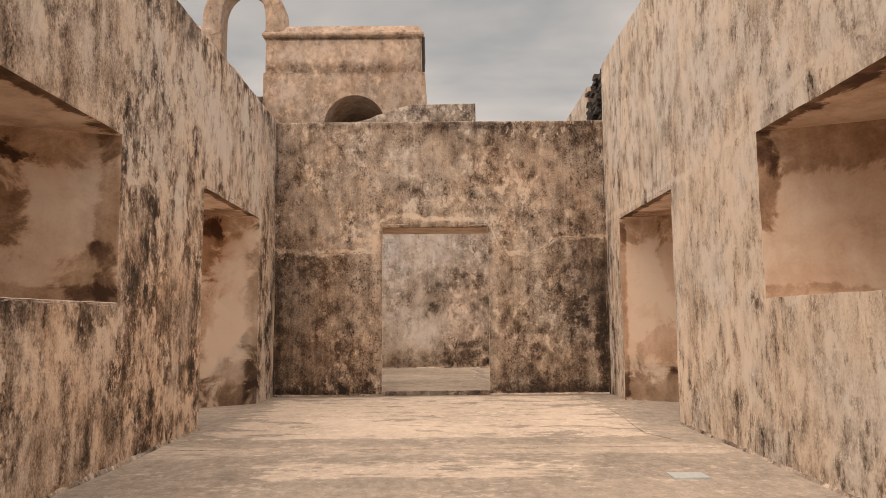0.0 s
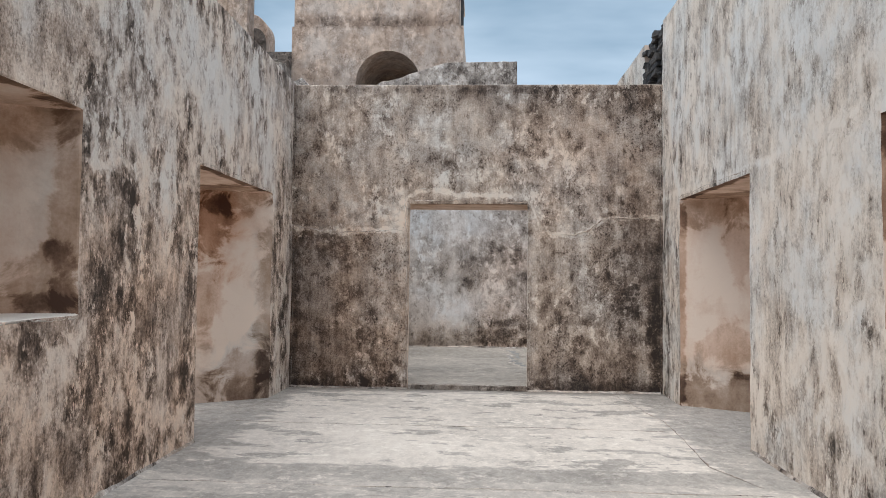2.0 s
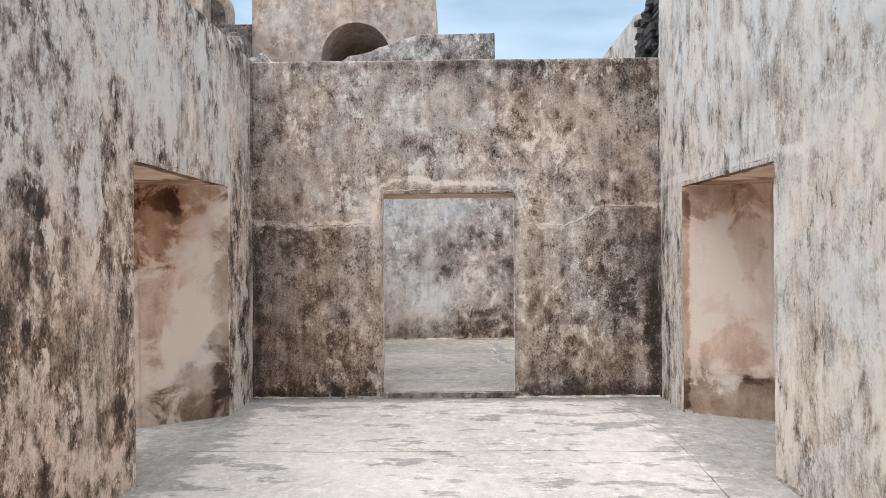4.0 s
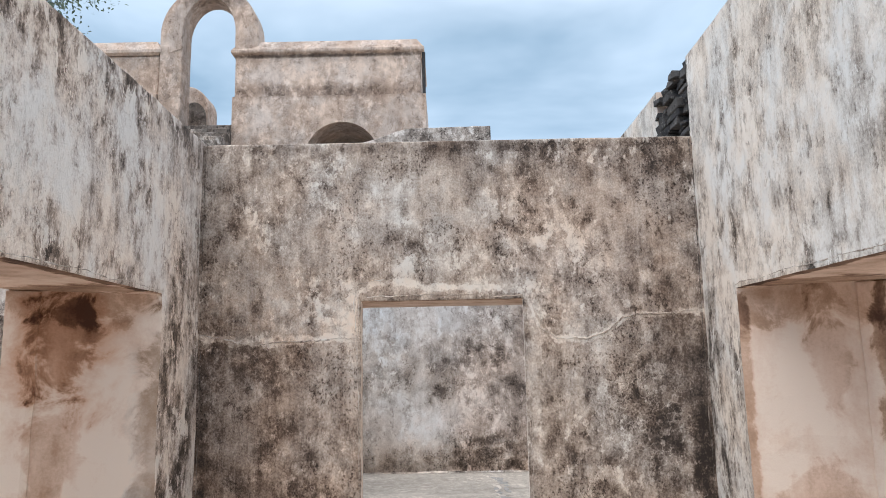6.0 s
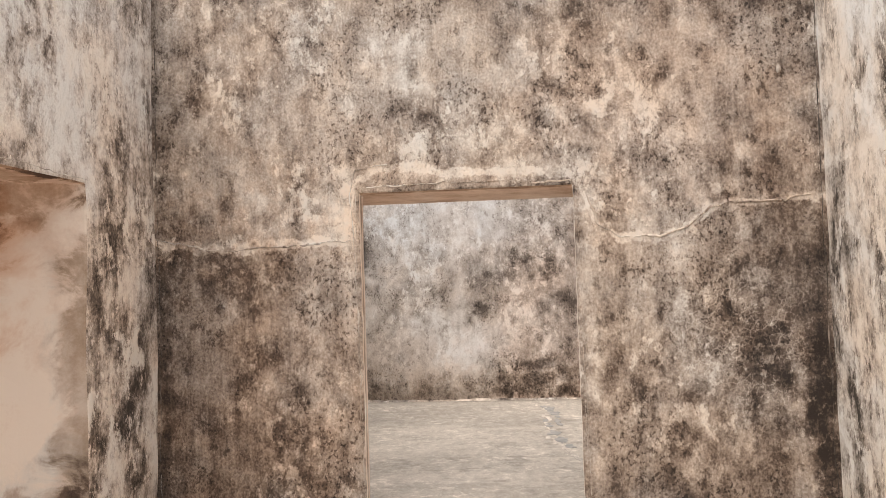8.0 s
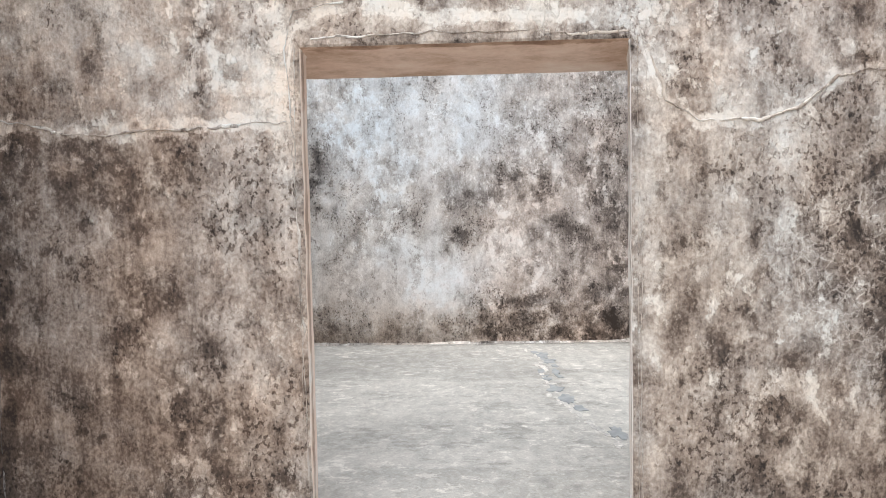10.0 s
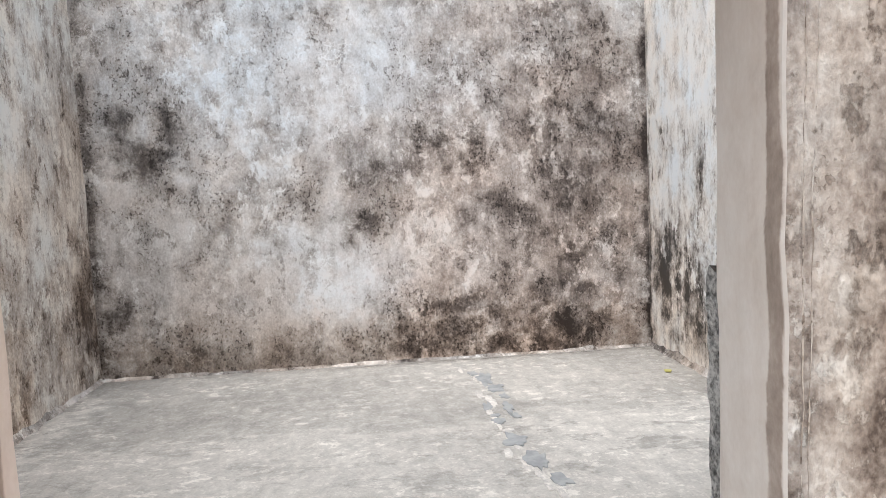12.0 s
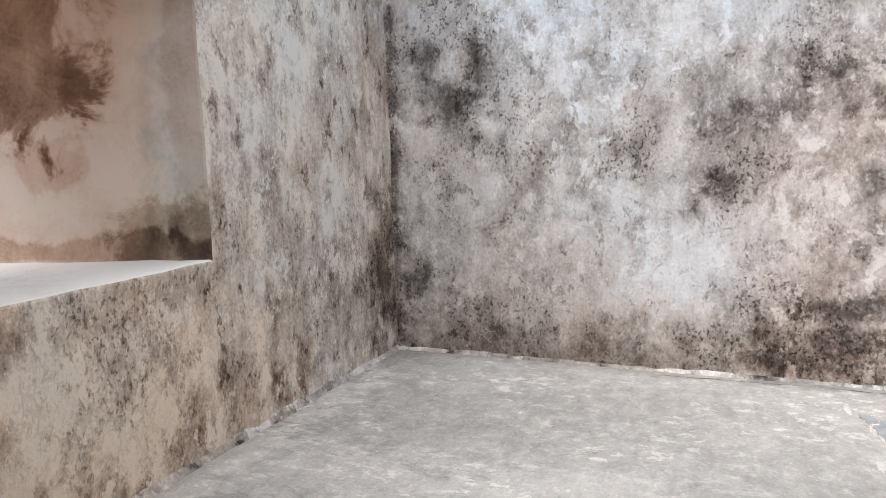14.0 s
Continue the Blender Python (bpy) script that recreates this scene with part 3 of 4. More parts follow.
def stops(low, high, edges, step):
    """Grid lines from low to high that hit all the edges."""
    marks = sorted({low, high, *(e for e in edges if low < e < high)})
    out = []
    for a, b in zip(marks, marks[1:]):
        k = max(1, round((b - a) / step))
        out += [a + (b - a) * i / k for i in range(k)]
    return out + [high]


def masonry(name, along, u0, u1, z0, height, near, far, holes, materials, top=None, step=0.14, warp=None):
    """A thick plastered wall with real openings. along: 'x' or 'y'. materials: face, reveal, soffit, sill, crown."""
    us = stops(u0, u1, [e for h in holes for e in h[:2]], step)
    zs = stops(z0, height, [e for h in holes for e in h[2:]], step)
    solid = {(i, k): not any(h[0] - 1e-6 < (us[i] + us[i + 1]) / 2 < h[1] + 1e-6 and h[2] - 1e-6 < (zs[k] + zs[k + 1]) / 2 < h[3] + 1e-6 for h in holes)
             for i in range(len(us) - 1) for k in range(len(zs) - 1)}
    layers = stops(0, 1, [], step / abs(far - near))
    verts, bm = {}, bmesh.new()
    knee = max([h[3] for h in holes if h[3] < height - 0.01] + [height * 0.6])

    def vert(i, k, j):
        key = (i, k, j)
        if key not in verts:
            u, z = us[i], zs[k]
            if top and z > knee:
                z = knee + (z - knee) * (top(u) - knee) / (height - knee)
            n = near + (far - near) * layers[j]
            co = Vector((u, n, z)) if along == "x" else Vector((n, u, z))
            if warp:
                co = warp(co)
            d = uneven(co)
            shift = Vector((noise.noise(co * 6 + Vector((7, 0, 0))), noise.noise(co * 6 + Vector((0, 7, 0))), noise.noise(co * 6 + Vector((0, 0, 7))))) * 0.006
            if 0 < k or z0 > 0.5:
                co = co + shift
            co = co + (Vector((0, d, 0)) if along == "x" else Vector((d, 0, 0)))
            verts[key] = bm.verts.new(co)
        return verts[key]

    last = len(layers) - 1

    def face(keys, mat):
        f = bm.faces.new([vert(*k) for k in keys])
        f.material_index = mat

    for (i, k), full in solid.items():
        if not full:
            continue
        face([(i, k, 0), (i + 1, k, 0), (i + 1, k + 1, 0), (i, k + 1, 0)], 0)
        face([(i, k, last), (i + 1, k, last), (i + 1, k + 1, last), (i, k + 1, last)], 5 if len(materials) > 5 else 0)
        for di, dk in ((1, 0), (-1, 0), (0, 1), (0, -1)):
            if solid.get((i + di, k + dk)):
                continue
            outside = (i + di, k + dk) not in solid
            if outside and dk == -1:
                continue
            a, b = {(1, 0): ((i + 1, k), (i + 1, k + 1)), (-1, 0): ((i, k), (i, k + 1)), (0, 1): ((i, k + 1), (i + 1, k + 1)), (0, -1): ((i, k), (i + 1, k))}[(di, dk)]
            mat = 4 if outside else 1 if dk == 0 else 3 if dk == 1 else 2
            for j in range(last):
                face([(*a, j), (*b, j), (*b, j + 1), (*a, j + 1)], mat)
    ob = new(name, mesh_of(name, bm, materials))
    return worn(ob, 0.014, 2)


def block(bm, x0, x1, y0, y1, z0, z1, rough=0.0):
    """Adds a box to bm; rough: how far its corners stray."""
    vs = [bm.verts.new((x + random.uniform(-rough, rough), y + random.uniform(-rough, rough), z + random.uniform(-rough, rough)))
          for x in (x0, x1) for y in (y0, y1) for z in (z0, z1)]
    for q in ((0, 1, 3, 2), (4, 6, 7, 5), (0, 4, 5, 1), (2, 3, 7, 6), (0, 2, 6, 4), (1, 5, 7, 3)):
        bm.faces.new([vs[i] for i in q])
    return vs


def prism(bm, outline, y0, y1):
    """Adds an outline of (x, z) drawn out from y0 to y1."""
    a = [bm.verts.new((x, y0, z)) for x, z in outline]
    b = [bm.verts.new((x, y1, z)) for x, z in outline]
    bm.faces.new(a)
    bm.faces.new(b[::-1])
    for i in range(len(a)):
        k = (i + 1) % len(a)
        bm.faces.new((a[i], b[i], b[k], a[k]))


def sheet(name, x0, x1, y0, y1, z, material, step=0.5, relief=0.0, thick=0.0):
    bm = bmesh.new()
    xs, ys = stops(x0, x1, [], step), stops(y0, y1, [], step)
    grid = [[bm.verts.new((x, y, z + noise.noise(Vector((x, y, 0)) * 1.1) * relief)) for y in ys] for x in xs]
    for i in range(len(xs) - 1):
        for k in range(len(ys) - 1):
            bm.faces.new((grid[i][k], grid[i + 1][k], grid[i + 1][k + 1], grid[i][k + 1]))
    if thick:
        edge = [e for e in bm.edges if e.is_boundary]
        low = bmesh.ops.extrude_edge_only(bm, edges=edge)["geom"]
        for v in low:
            if isinstance(v, bmesh.types.BMVert):
                v.co.z = z - thick
    ob = new(name, mesh_of(name, bm, material, True))
    return ob


def ridge(points, width, proud, to_world, step=0.035, seed=0, gaps=0.0):
    """A crumbly raised strip along a line on a surface. to_world(u, v, n) gives the place; n is the height off the surface."""
    bm, rows, s = bmesh.new(), [], 0.0
    for (a, b), (c, d) in zip(points, points[1:]):
        k = max(1, int(math.hypot(c - a, d - b) / step))
        for i in range(k + 1):
            f = i / k
            u, v = a + (c - a) * f, b + (d - b) * f
            dx, dy = c - a, d - b
            ln = math.hypot(dx, dy)
            nu, nv = -dy / ln, dx / ln
            s += step
            p = Vector((s * 3, seed, 0))
            off = noise.noise(p) * width * 2.6 + noise.noise(p * 4) * width * 1.5 + noise.noise(p * 11) * width * 0.7
            w = width * (0.15 + 1.5 * abs(noise.noise(p * 1.7 + Vector((0, 3, 0)))))
            h = proud * (0.15 + 1.5 * abs(noise.noise(p * 2.3 + Vector((0, 9, 0)))))
            cu, cv = u + nu * off, v + nv * off
            rows.append([bm.verts.new(to_world(cu + nu * w * q, cv + nv * w * q, h * e)) for q, e in ((-1, -0.3), (-0.45, 0.9), (0.3, 1.0), (1, -0.3))])
    for k, (r, t) in enumerate(zip(rows, rows[1:])):
        if noise.noise(Vector((k * 0.31, seed, 4))) < gaps - 0.5:
            continue
        for i in range(3):
            bm.faces.new((r[i], r[i + 1], t[i + 1], t[i]))
    return bm


def skirting(points, height, out, to_world, seed, step=0.03):
    """A rough sloped skirt of mortar where a wall meets the floor: points are (distance, floor height)."""
    bm, rows, s = bmesh.new(), [], 0.0
    for (a, b), (c, d) in zip(points, points[1:]):
        k = max(1, int(abs(c - a) / step))
        for i in range(k + 1):
            f = i / k
            u, z = a + (c - a) * f, b + (d - b) * f
            s += step
            p = Vector((s * 2.2, seed, 0))
            h = height * (0.6 + 0.9 * abs(noise.noise(p)) + 0.35 * noise.noise(p * 5))
            o = out * (0.6 + 0.8 * abs(noise.noise(p * 1.6 + Vector((0, 4, 0)))) + 0.3 * noise.noise(p * 6))
            rows.append([bm.verts.new(to_world(u, z + v, n)) for v, n in ((h, -0.004), (h * 0.55, o * 0.25), (h * 0.2, o * 0.6), (-0.006, o))])
    for r, t in zip(rows, rows[1:]):
        for i in range(3):
            bm.faces.new((r[i], r[i + 1], t[i + 1], t[i]))
    return bm


# ---- ground and floors ----
ground = tagged(sheet("ground", -600, 600, -600, 600, -0.03, mat_ground, 100), "pale concrete ground around the ruin", "ground", kind="structure")
floor_1 = tagged(sheet("floor_front_room", XLO - 0.1, XRO + 0.1, -2.6, YD + 0.05, 0.0, mat_floor, 0.3, 0.006, 0.1), "worn grey screed floor with pale scuffed patches", "floor", kind="structure")
floor_2 = tagged(sheet("floor_back_room", XL2 - 0.1, XR + 0.1, YD + 0.06, Y2 + 0.1, Z2, mat_floor2, 0.3, 0.0, 0.1), "grey screed floor with a damp patched seam", "floor", kind="structure")

# ---- walls ----
def embrasures(inner, outer, holes):
    """A warp for a wall along y whose openings narrow towards the outside. holes: (start, end, how far each jamb comes in)."""
    def warp(co):
        f = min(1.0, max(0.0, (co.x - inner) / (outer - inner)))
        for y0, y1, s in holes:
            marks = ((y0 - 0.6, y0 - 0.6), (y0, y0 + s * f), (y1, y1 - s * f), (y1 + 0.6, y1 + 0.6))
            for (a, p), (b, q) in zip(marks, marks[1:]):
                if a <= co.y <= b:
                    return Vector((co.x, p + (q - p) * (co.y - a) / (b - a), co.z))
        return co
    return warp


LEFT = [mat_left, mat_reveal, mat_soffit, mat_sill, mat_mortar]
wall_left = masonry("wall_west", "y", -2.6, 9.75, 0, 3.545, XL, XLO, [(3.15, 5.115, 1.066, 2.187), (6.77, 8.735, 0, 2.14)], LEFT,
                    warp=embrasures(XL, XLO, ((3.15, 5.115, 0.36), (6.77, 8.735, 0.53))))
tagged(wall_left, "thick weathered plaster wall with a window opening and a doorway", "wall", kind="structure")
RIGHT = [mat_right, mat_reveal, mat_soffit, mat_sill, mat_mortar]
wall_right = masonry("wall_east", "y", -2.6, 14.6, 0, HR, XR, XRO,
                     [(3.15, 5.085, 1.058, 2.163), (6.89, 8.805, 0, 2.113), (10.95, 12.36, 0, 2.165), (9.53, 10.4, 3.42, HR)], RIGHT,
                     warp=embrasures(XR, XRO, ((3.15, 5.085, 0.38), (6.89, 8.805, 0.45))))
for p in wall_right.data.polygons:
    if p.material_index == 1 and p.center.y > 10.5:
        p.material_index = 0
tagged(wall_right, "tall pale streaked plaster wall with openings and a broken stretch", "wall", kind="structure")


# Unseen slabs added to keep daylight out of the two front window openings.
for wall, x0, x1, low, high in ((wall_left, XLO + 0.01, XLO + 0.11, 1.05, 2.2), (wall_right, XRO - 0.11, XRO - 0.01, 1.04, 2.18)):
    bm = bmesh.new()
    block(bm, x0, x1, 3.3, 4.95, low, high, 0.004)
    part("daylight_stop", bm, mat_reveal, wall, "added unseen slab closing the window opening")


def splay(co):
    """The middle doorway's jambs: a straight stretch, then a splay towards the back room."""
    d = min(YD2 - YD, max(0.0, co.y - YD))
    if abs(co.x) < 1.25 and co.z < 2.3:
        reach = 1.0 if abs(co.x) <= 0.69 else (1.25 - abs(co.x)) / 0.56
        knee, first, second = (0.136, 0.07, 0.55) if co.x < 0 else (0.408, 0.2, 0.5)
        out = first * min(d, knee) + second * max(0.0, d - knee)
        co = Vector((co.x + math.copysign(out * reach, co.x), co.y, co.z))
    return co


def jamb_strip(wall, inner, outer, y_in, y_out, height, start, seed, material, label):
    """A shallow upright band at the outer end of a splayed doorway jamb; start: how far along the jamb it begins."""
    bm, rows = bmesh.new(), []
    steps = 30
    for k in range(steps + 1):
        z = height * k / steps
        wob = noise.noise(Vector((seed, z * 3.1, 0))) * 0.012
        row = []
        for f, out in ((start, -0.008), (start, 0.016), (start + 0.04, 0.022), (1.0, 0.018), (1.0, -0.03)):
            g = f + (wob if f < 0.99 else 0)
            row.append(bm.verts.new((inner + (outer - inner) * g, y_in + (y_out - y_in) * g - out, z)))
        rows.append(row)
    for p, q in zip(rows, rows[1:]):
        for i in range(4):
            bm.faces.new((p[i], p[i + 1], q[i + 1], q[i]))
    part("jamb_strip", bm, material, wall, label)


jamb_strip(wall_left, XL, XLO, 8.735, 8.205, 2.13, 0.80, 3, mat_reveal, "pale upright plaster band beside the doorway")
jamb_strip(wall_right, XR, XRO, 8.805, 8.355, 2.10, 0.80, 8, mat_reveal, "stained upright plaster band beside the doorway")
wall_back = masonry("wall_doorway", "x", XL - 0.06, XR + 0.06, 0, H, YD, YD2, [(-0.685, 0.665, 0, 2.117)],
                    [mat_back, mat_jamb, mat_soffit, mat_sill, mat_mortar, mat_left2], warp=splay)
tagged(wall_back, "brown stained plaster wall with a square doorway", "wall", kind="structure")
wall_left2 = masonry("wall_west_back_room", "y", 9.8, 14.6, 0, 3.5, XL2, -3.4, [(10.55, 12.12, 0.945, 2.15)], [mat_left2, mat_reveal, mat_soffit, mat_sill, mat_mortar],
                     warp=embrasures(XL2, -3.4, ((10.55, 12.12, 0.38),)))
tagged(wall_left2, "mouldy plaster wall with a deep window opening", "wall", kind="structure")


def broken_top(u):
    """The far wall's broken crown."""
    marks = [(-4.2, 4.5), (-3.35, 4.75), (-3.12, 4.85), (-2.85, 4.58), (-2.4, 4.3), (-1.95, 4.56), (-1.75, 4.74), (-1.3, 4.84), (-1.05, 4.94), (-0.9, 4.98), (-0.65, 5.08), (-0.4, 5.115), (0.755, 5.125), (3, 5.12)]
    for (a, b), (c, d) in zip(marks, marks[1:]):
        if a <= u <= c:
            return b + (d - b) * (u - a) / (c - a) + noise.noise(Vector((u * 7, 0, 0))) * 0.03 * (1 if u < -0.5 else 0.25)
    return marks[-1][1]


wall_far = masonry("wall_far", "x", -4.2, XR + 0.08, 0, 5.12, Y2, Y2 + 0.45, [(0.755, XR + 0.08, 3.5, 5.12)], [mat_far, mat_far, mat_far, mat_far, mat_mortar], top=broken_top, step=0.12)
tagged(wall_far, "grey mould-stained plaster wall with a broken crown", "wall", kind="structure")
wall_behind = masonry("wall_entrance", "x", XL - 0.06, XR + 0.06, 0, H, -2.6, -3.2, [(-0.66, 0.66, 0, 2.1)], [mat_back, mat_jamb, mat_soffit, mat_sill, mat_mortar], step=0.3)
tagged(wall_behind, "brown stained plaster wall with a square doorway", "wall", kind="structure")

# the low step under the middle doorway
bm = bmesh.new()
block(bm, -0.675, 0.675, YD - 0.012, YD + 0.08, 0.0, 0.052, 0.002)
part("threshold", bm, mat_step, wall_back, "dark weathered concrete door sill")

# ---- plaster edges that stand off the walls ----
on_back = lambda u, v, n: (u, YD - 0.002 - n + uneven(Vector((u, YD, v))), v)
EDGES = [
    ("plaster_edge", [(-2.05, 1.86), (-1.75, 1.80), (-1.45, 1.79), (-1.2, 1.80), (-0.95, 1.80), (-0.75, 1.82)], 0.016, 0.012),
    ("plaster_edge", [(0.75, 2.05), (0.80, 1.86), (0.95, 1.79), (1.2, 1.78), (1.35, 1.84), (1.5, 1.95), (1.7, 1.98), (1.95, 1.96), (2.1, 2.0)], 0.016, 0.012),
    ("door_surround", [(-0.70, 0.08), (-0.71, 1.2), (-0.73, 1.75), (-0.75, 2.1), (-0.71, 2.27), (-0.5, 2.30)], 0.012, 0.009),
    ("door_surround", [(-0.64, 2.155), (-0.2, 2.165), (0.25, 2.16), (0.66, 2.15)], 0.012, 0.008),
    ("door_surround", [(0.71, 0.08), (0.705, 0.9), (0.72, 1.6), (0.735, 2.05), (0.7, 2.2)], 0.004, 0.005),
]
for i, (name, line, width, proud) in enumerate(EDGES):
    part(name, ridge(line, width * 0.6, proud * 0.55, on_back, 0.018, i * 5), mat_ridge, wall_back, "pale chipped edge of an old plaster coat")
for i, line in enumerate(([(-0.715, 0.06), (-0.715, 0.9), (-0.72, 1.6), (-0.71, 2.13)], [(0.695, 0.06), (0.692, 0.9), (0.70, 1.6), (0.695, 2.13)])):
    part("door_bead", ridge(line, 0.0025, 0.004, on_back, 0.02, 140 + i * 7), mat_ridge, wall_back, "thin worn plaster bead beside the doorway")
# Thin dark raised lines up both corners of the doorway wall.
part("corner_line", ridge([(-2.035, 0.02), (-2.03, 1.3), (-2.04, 2.4), (-2.035, 3.5)], 0.006, 0.002, on_back, 0.03, 40), mat_dark, wall_back, "thin dark line in the corner")
part("corner_line", ridge([(2.165, 0.02), (2.16, 1.3), (2.17, 2.4), (2.165, 3.48)], 0.006, 0.002, on_back, 0.03, 45), mat_dark, wall_back, "thin dark line in the corner")
bm = bmesh.new()
bmesh.ops.create_icosphere(bm, subdivisions=2, radius=0.02, matrix=Matrix.Translation((1.946, YD, 2.784)) @ Matrix.Diagonal((0.8, 0.5, 1.5, 1)))
part("plaster_chip", bm, mat_ridge, wall_back, "small white chip in the plaster")
on_left = lambda u, v, n: (XL + 0.002 + n + uneven(Vector((XL, u, v))), u, v)
part("sill_edge", ridge([(3.2, 1.05), (3.9, 1.045), (4.6, 1.05), (5.1, 1.045)], 0.006, 0.003, on_left, 0.02, 55), mat_ridge, wall_left, "chipped pale edge of the window sill")
part("lintel_edge", ridge([(6.75, 2.165), (7.4, 2.175), (8.0, 2.17), (8.75, 2.165)], 0.006, 0.003, on_left, 0.02, 57), mat_ridge, wall_left, "chipped edge over the doorway")
on_right = lambda u, v, n: (XR - 0.002 - n + uneven(Vector((XR, u, v))), u, v)
part("lintel_edge", ridge([(6.88, 2.145), (7.4, 2.15), (8.1, 2.15), (8.82, 2.14)], 0.006, 0.003, on_right, 0.02, 67), mat_ridge, wall_right, "chipped edge over the doorway")
on_far = lambda u, v, n: (u, Y2 - 0.002 - n + uneven(Vector((u, Y2, v))), v)
part("mortar_skirt", skirting([(-2.18, Z2), (2.17, Z2)], 0.03, 0.03, on_far, 90), mat_skirt, wall_far, "rough mortar skirt along the floor", True)
on_left2 = lambda u, v, n: (XL2 + 0.002 + n + uneven(Vector((XL2, u, v))), u, v)
part("mortar_skirt", skirting([(10.15, Z2), (13.95, Z2)], 0.05, 0.04, on_left2, 100), mat_skirt, wall_left2, "rough mortar skirt along the floor", True)
part("mortar_skirt", skirting([(12.3, Z2), (13.95, Z2)], 0.06, 0.04, on_right, 105), mat_skirt, wall_right, "rough mortar skirt along the floor", True)
part("mortar_skirt", skirting([(-2.05, 0.0), (-0.69, 0.0)], 0.03, 0.02, on_back, 106), mat_skirt, wall_back, "rough mortar skirt along the floor", True)
part("mortar_skirt", skirting([(0.68, 0.0), (2.17, 0.0)], 0.03, 0.02, on_back, 107), mat_skirt, wall_back, "rough mortar skirt along the floor", True)
part("mortar_skirt", skirting([(2.0, 0.0), (6.76, 0.0)], 0.03, 0.018, on_left, 108), mat_skirt, wall_left, "rough mortar skirt along the floor", True)
part("mortar_skirt", skirting([(2.0, 0.0), (6.88, 0.0)], 0.03, 0.018, on_right, 109), mat_skirt, wall_right, "rough mortar skirt along the floor", True)
for k, line in enumerate(([(13.42, 2.05), (13.5, 1.75), (13.62, 1.4)], [(13.62, 2.0), (13.7, 1.75), (13.74, 1.55)], [(13.3, 1.75), (13.36, 1.5)])):
    part("lime_run", ridge(line, 0.012, 0.003, on_left2, 0.02, 170 + k * 3, 0.35), mat_ridge, wall_left2, "pale run of old lime wash")
on_floor2 = lambda u, v, n: (u, v, Z2 + 0.003 + n)
part("floor_gap", ridge([(-0.4, 13.86), (0.6, 13.88), (1.4, 13.87), (2.1, 13.89)], 0.005, 0.001, on_floor2, 0.03, 190), mat_dark, floor_2, "dark open joint along the wall")
on_floor = lambda u, v, n: (u, v, 0.003 + n)

# the broken stretch in the tall wall: thin courses of black stones in their core
bm = bmesh.new()
block(bm, XR + 0.12, XRO, 9.5, 10.43, 3.40, HR - 0.03)
part("rubble_core", bm, mat_dark, wall_right, "dark mortar core of the broken wall")
random.seed(4)
z = 3.43
while z < HR - 0.03:
    h = random.uniform(0.035, 0.075)
    y = 9.50 + random.uniform(0, 0.04)
    while y < 10.38:
        w = random.uniform(0.09, 0.3)
        bm = bmesh.new()
        front = XR + random.choice((-0.015, 0.0, 0.02, 0.05, 0.1))
        block(bm, front, XR + 0.34, y, min(y + w, 10.43), z, min(z + h, HR + 0.005), 0.014)
        bmesh.ops.bevel(bm, geom=bm.edges[:], offset=0.006, segments=1, affect="EDGES")
        part("stone", bm, mat_stone, wall_right)
        y += w + 0.008
    z += h + 0.008

# ---- things in the back room ----
stub = tagged(new("broken_partition"), "low broken masonry partition with a ragged dark end", "broken wall")
stub.location = (1.18, 10.76, Z2)


def ragged_wall():
    bm, rows = bmesh.new(), []
    zs = [i * 0.05 for i in range(27)]
    xs = [0, 0.05, 0.12, 0.22, 0.4, 0.6, 0.8, 1.03]
    ys = [-0.1, -0.05, 0.0, 0.05, 0.1]
    crown = lambda x: 1.02 + 0.24 * min(1, max(0, (x - 0.05) / 0.09)) + noise.noise(Vector((x * 9, 2, 0))) * 0.04
    grid = {}
    for i, x in enumerate(xs):
        for j, y in enumerate(ys):
            for k in range(22):
                zz = k / 21 * (crown(x) + noise.noise(Vector((x * 12, y * 22, 1))) * 0.04)
                rim = i == 0 or j in (0, 4) or k == 21
                p = Vector((x, y, zz))
                if rim:
                    amount = 0.03 if j == 0 or k == 21 else 0.012
                    p += Vector((noise.noise(p * 13), noise.noise(p * 13 + Vector((5, 0, 0))), noise.noise(p * 13 + Vector((0, 5, 0))))) * amount
                grid[i, j, k] = bm.verts.new(p)
    n_i, n_j = len(xs) - 1, len(ys) - 1
    for k in range(21):
        for i in range(n_i):
            for j in (0, n_j):
                bm.faces.new((grid[i, j, k], grid[i + 1, j, k], grid[i + 1, j, k + 1], grid[i, j, k + 1])).material_index = 1 if j == 0 else 0
        for j in range(n_j):
            for i in (0, n_i):
                bm.faces.new((grid[i, j, k], grid[i, j + 1, k], grid[i, j + 1, k + 1], grid[i, j, k + 1]))
    for i in range(n_i):
        for j in range(n_j):
            bm.faces.new((grid[i, j, 21], grid[i + 1, j, 21], grid[i + 1, j + 1, 21], grid[i, j + 1, 21])).material_index = 1
    return bm


part("wall_core", ragged_wall(), [mat_pebble, mat_dark], stub, "rough grey mortar over dark stone")
def rough_stone(size, seed):
    """A broken lump of stone, faceted and uneven."""
    bm = bmesh.new()
    bmesh.ops.create_icosphere(bm, subdivisions=3, radius=1.0)
    for v in bm.verts:
        p = v.co.copy()
        big = noise.noise(p * 1.1 + Vector((seed, 0, 0)))
        small = noise.noise(p * 3.3 + Vector((0, seed, 0)))
        d = Vector((max(-0.72, min(0.72, p.x)), max(-0.72, min(0.72, p.y)), max(-0.6, min(0.6, p.z)))) * (1 + 0.5 * big + 0.22 * small)
        v.co = Vector((d.x * size[0], d.y * size[1], d.z * size[2]))
    return bm


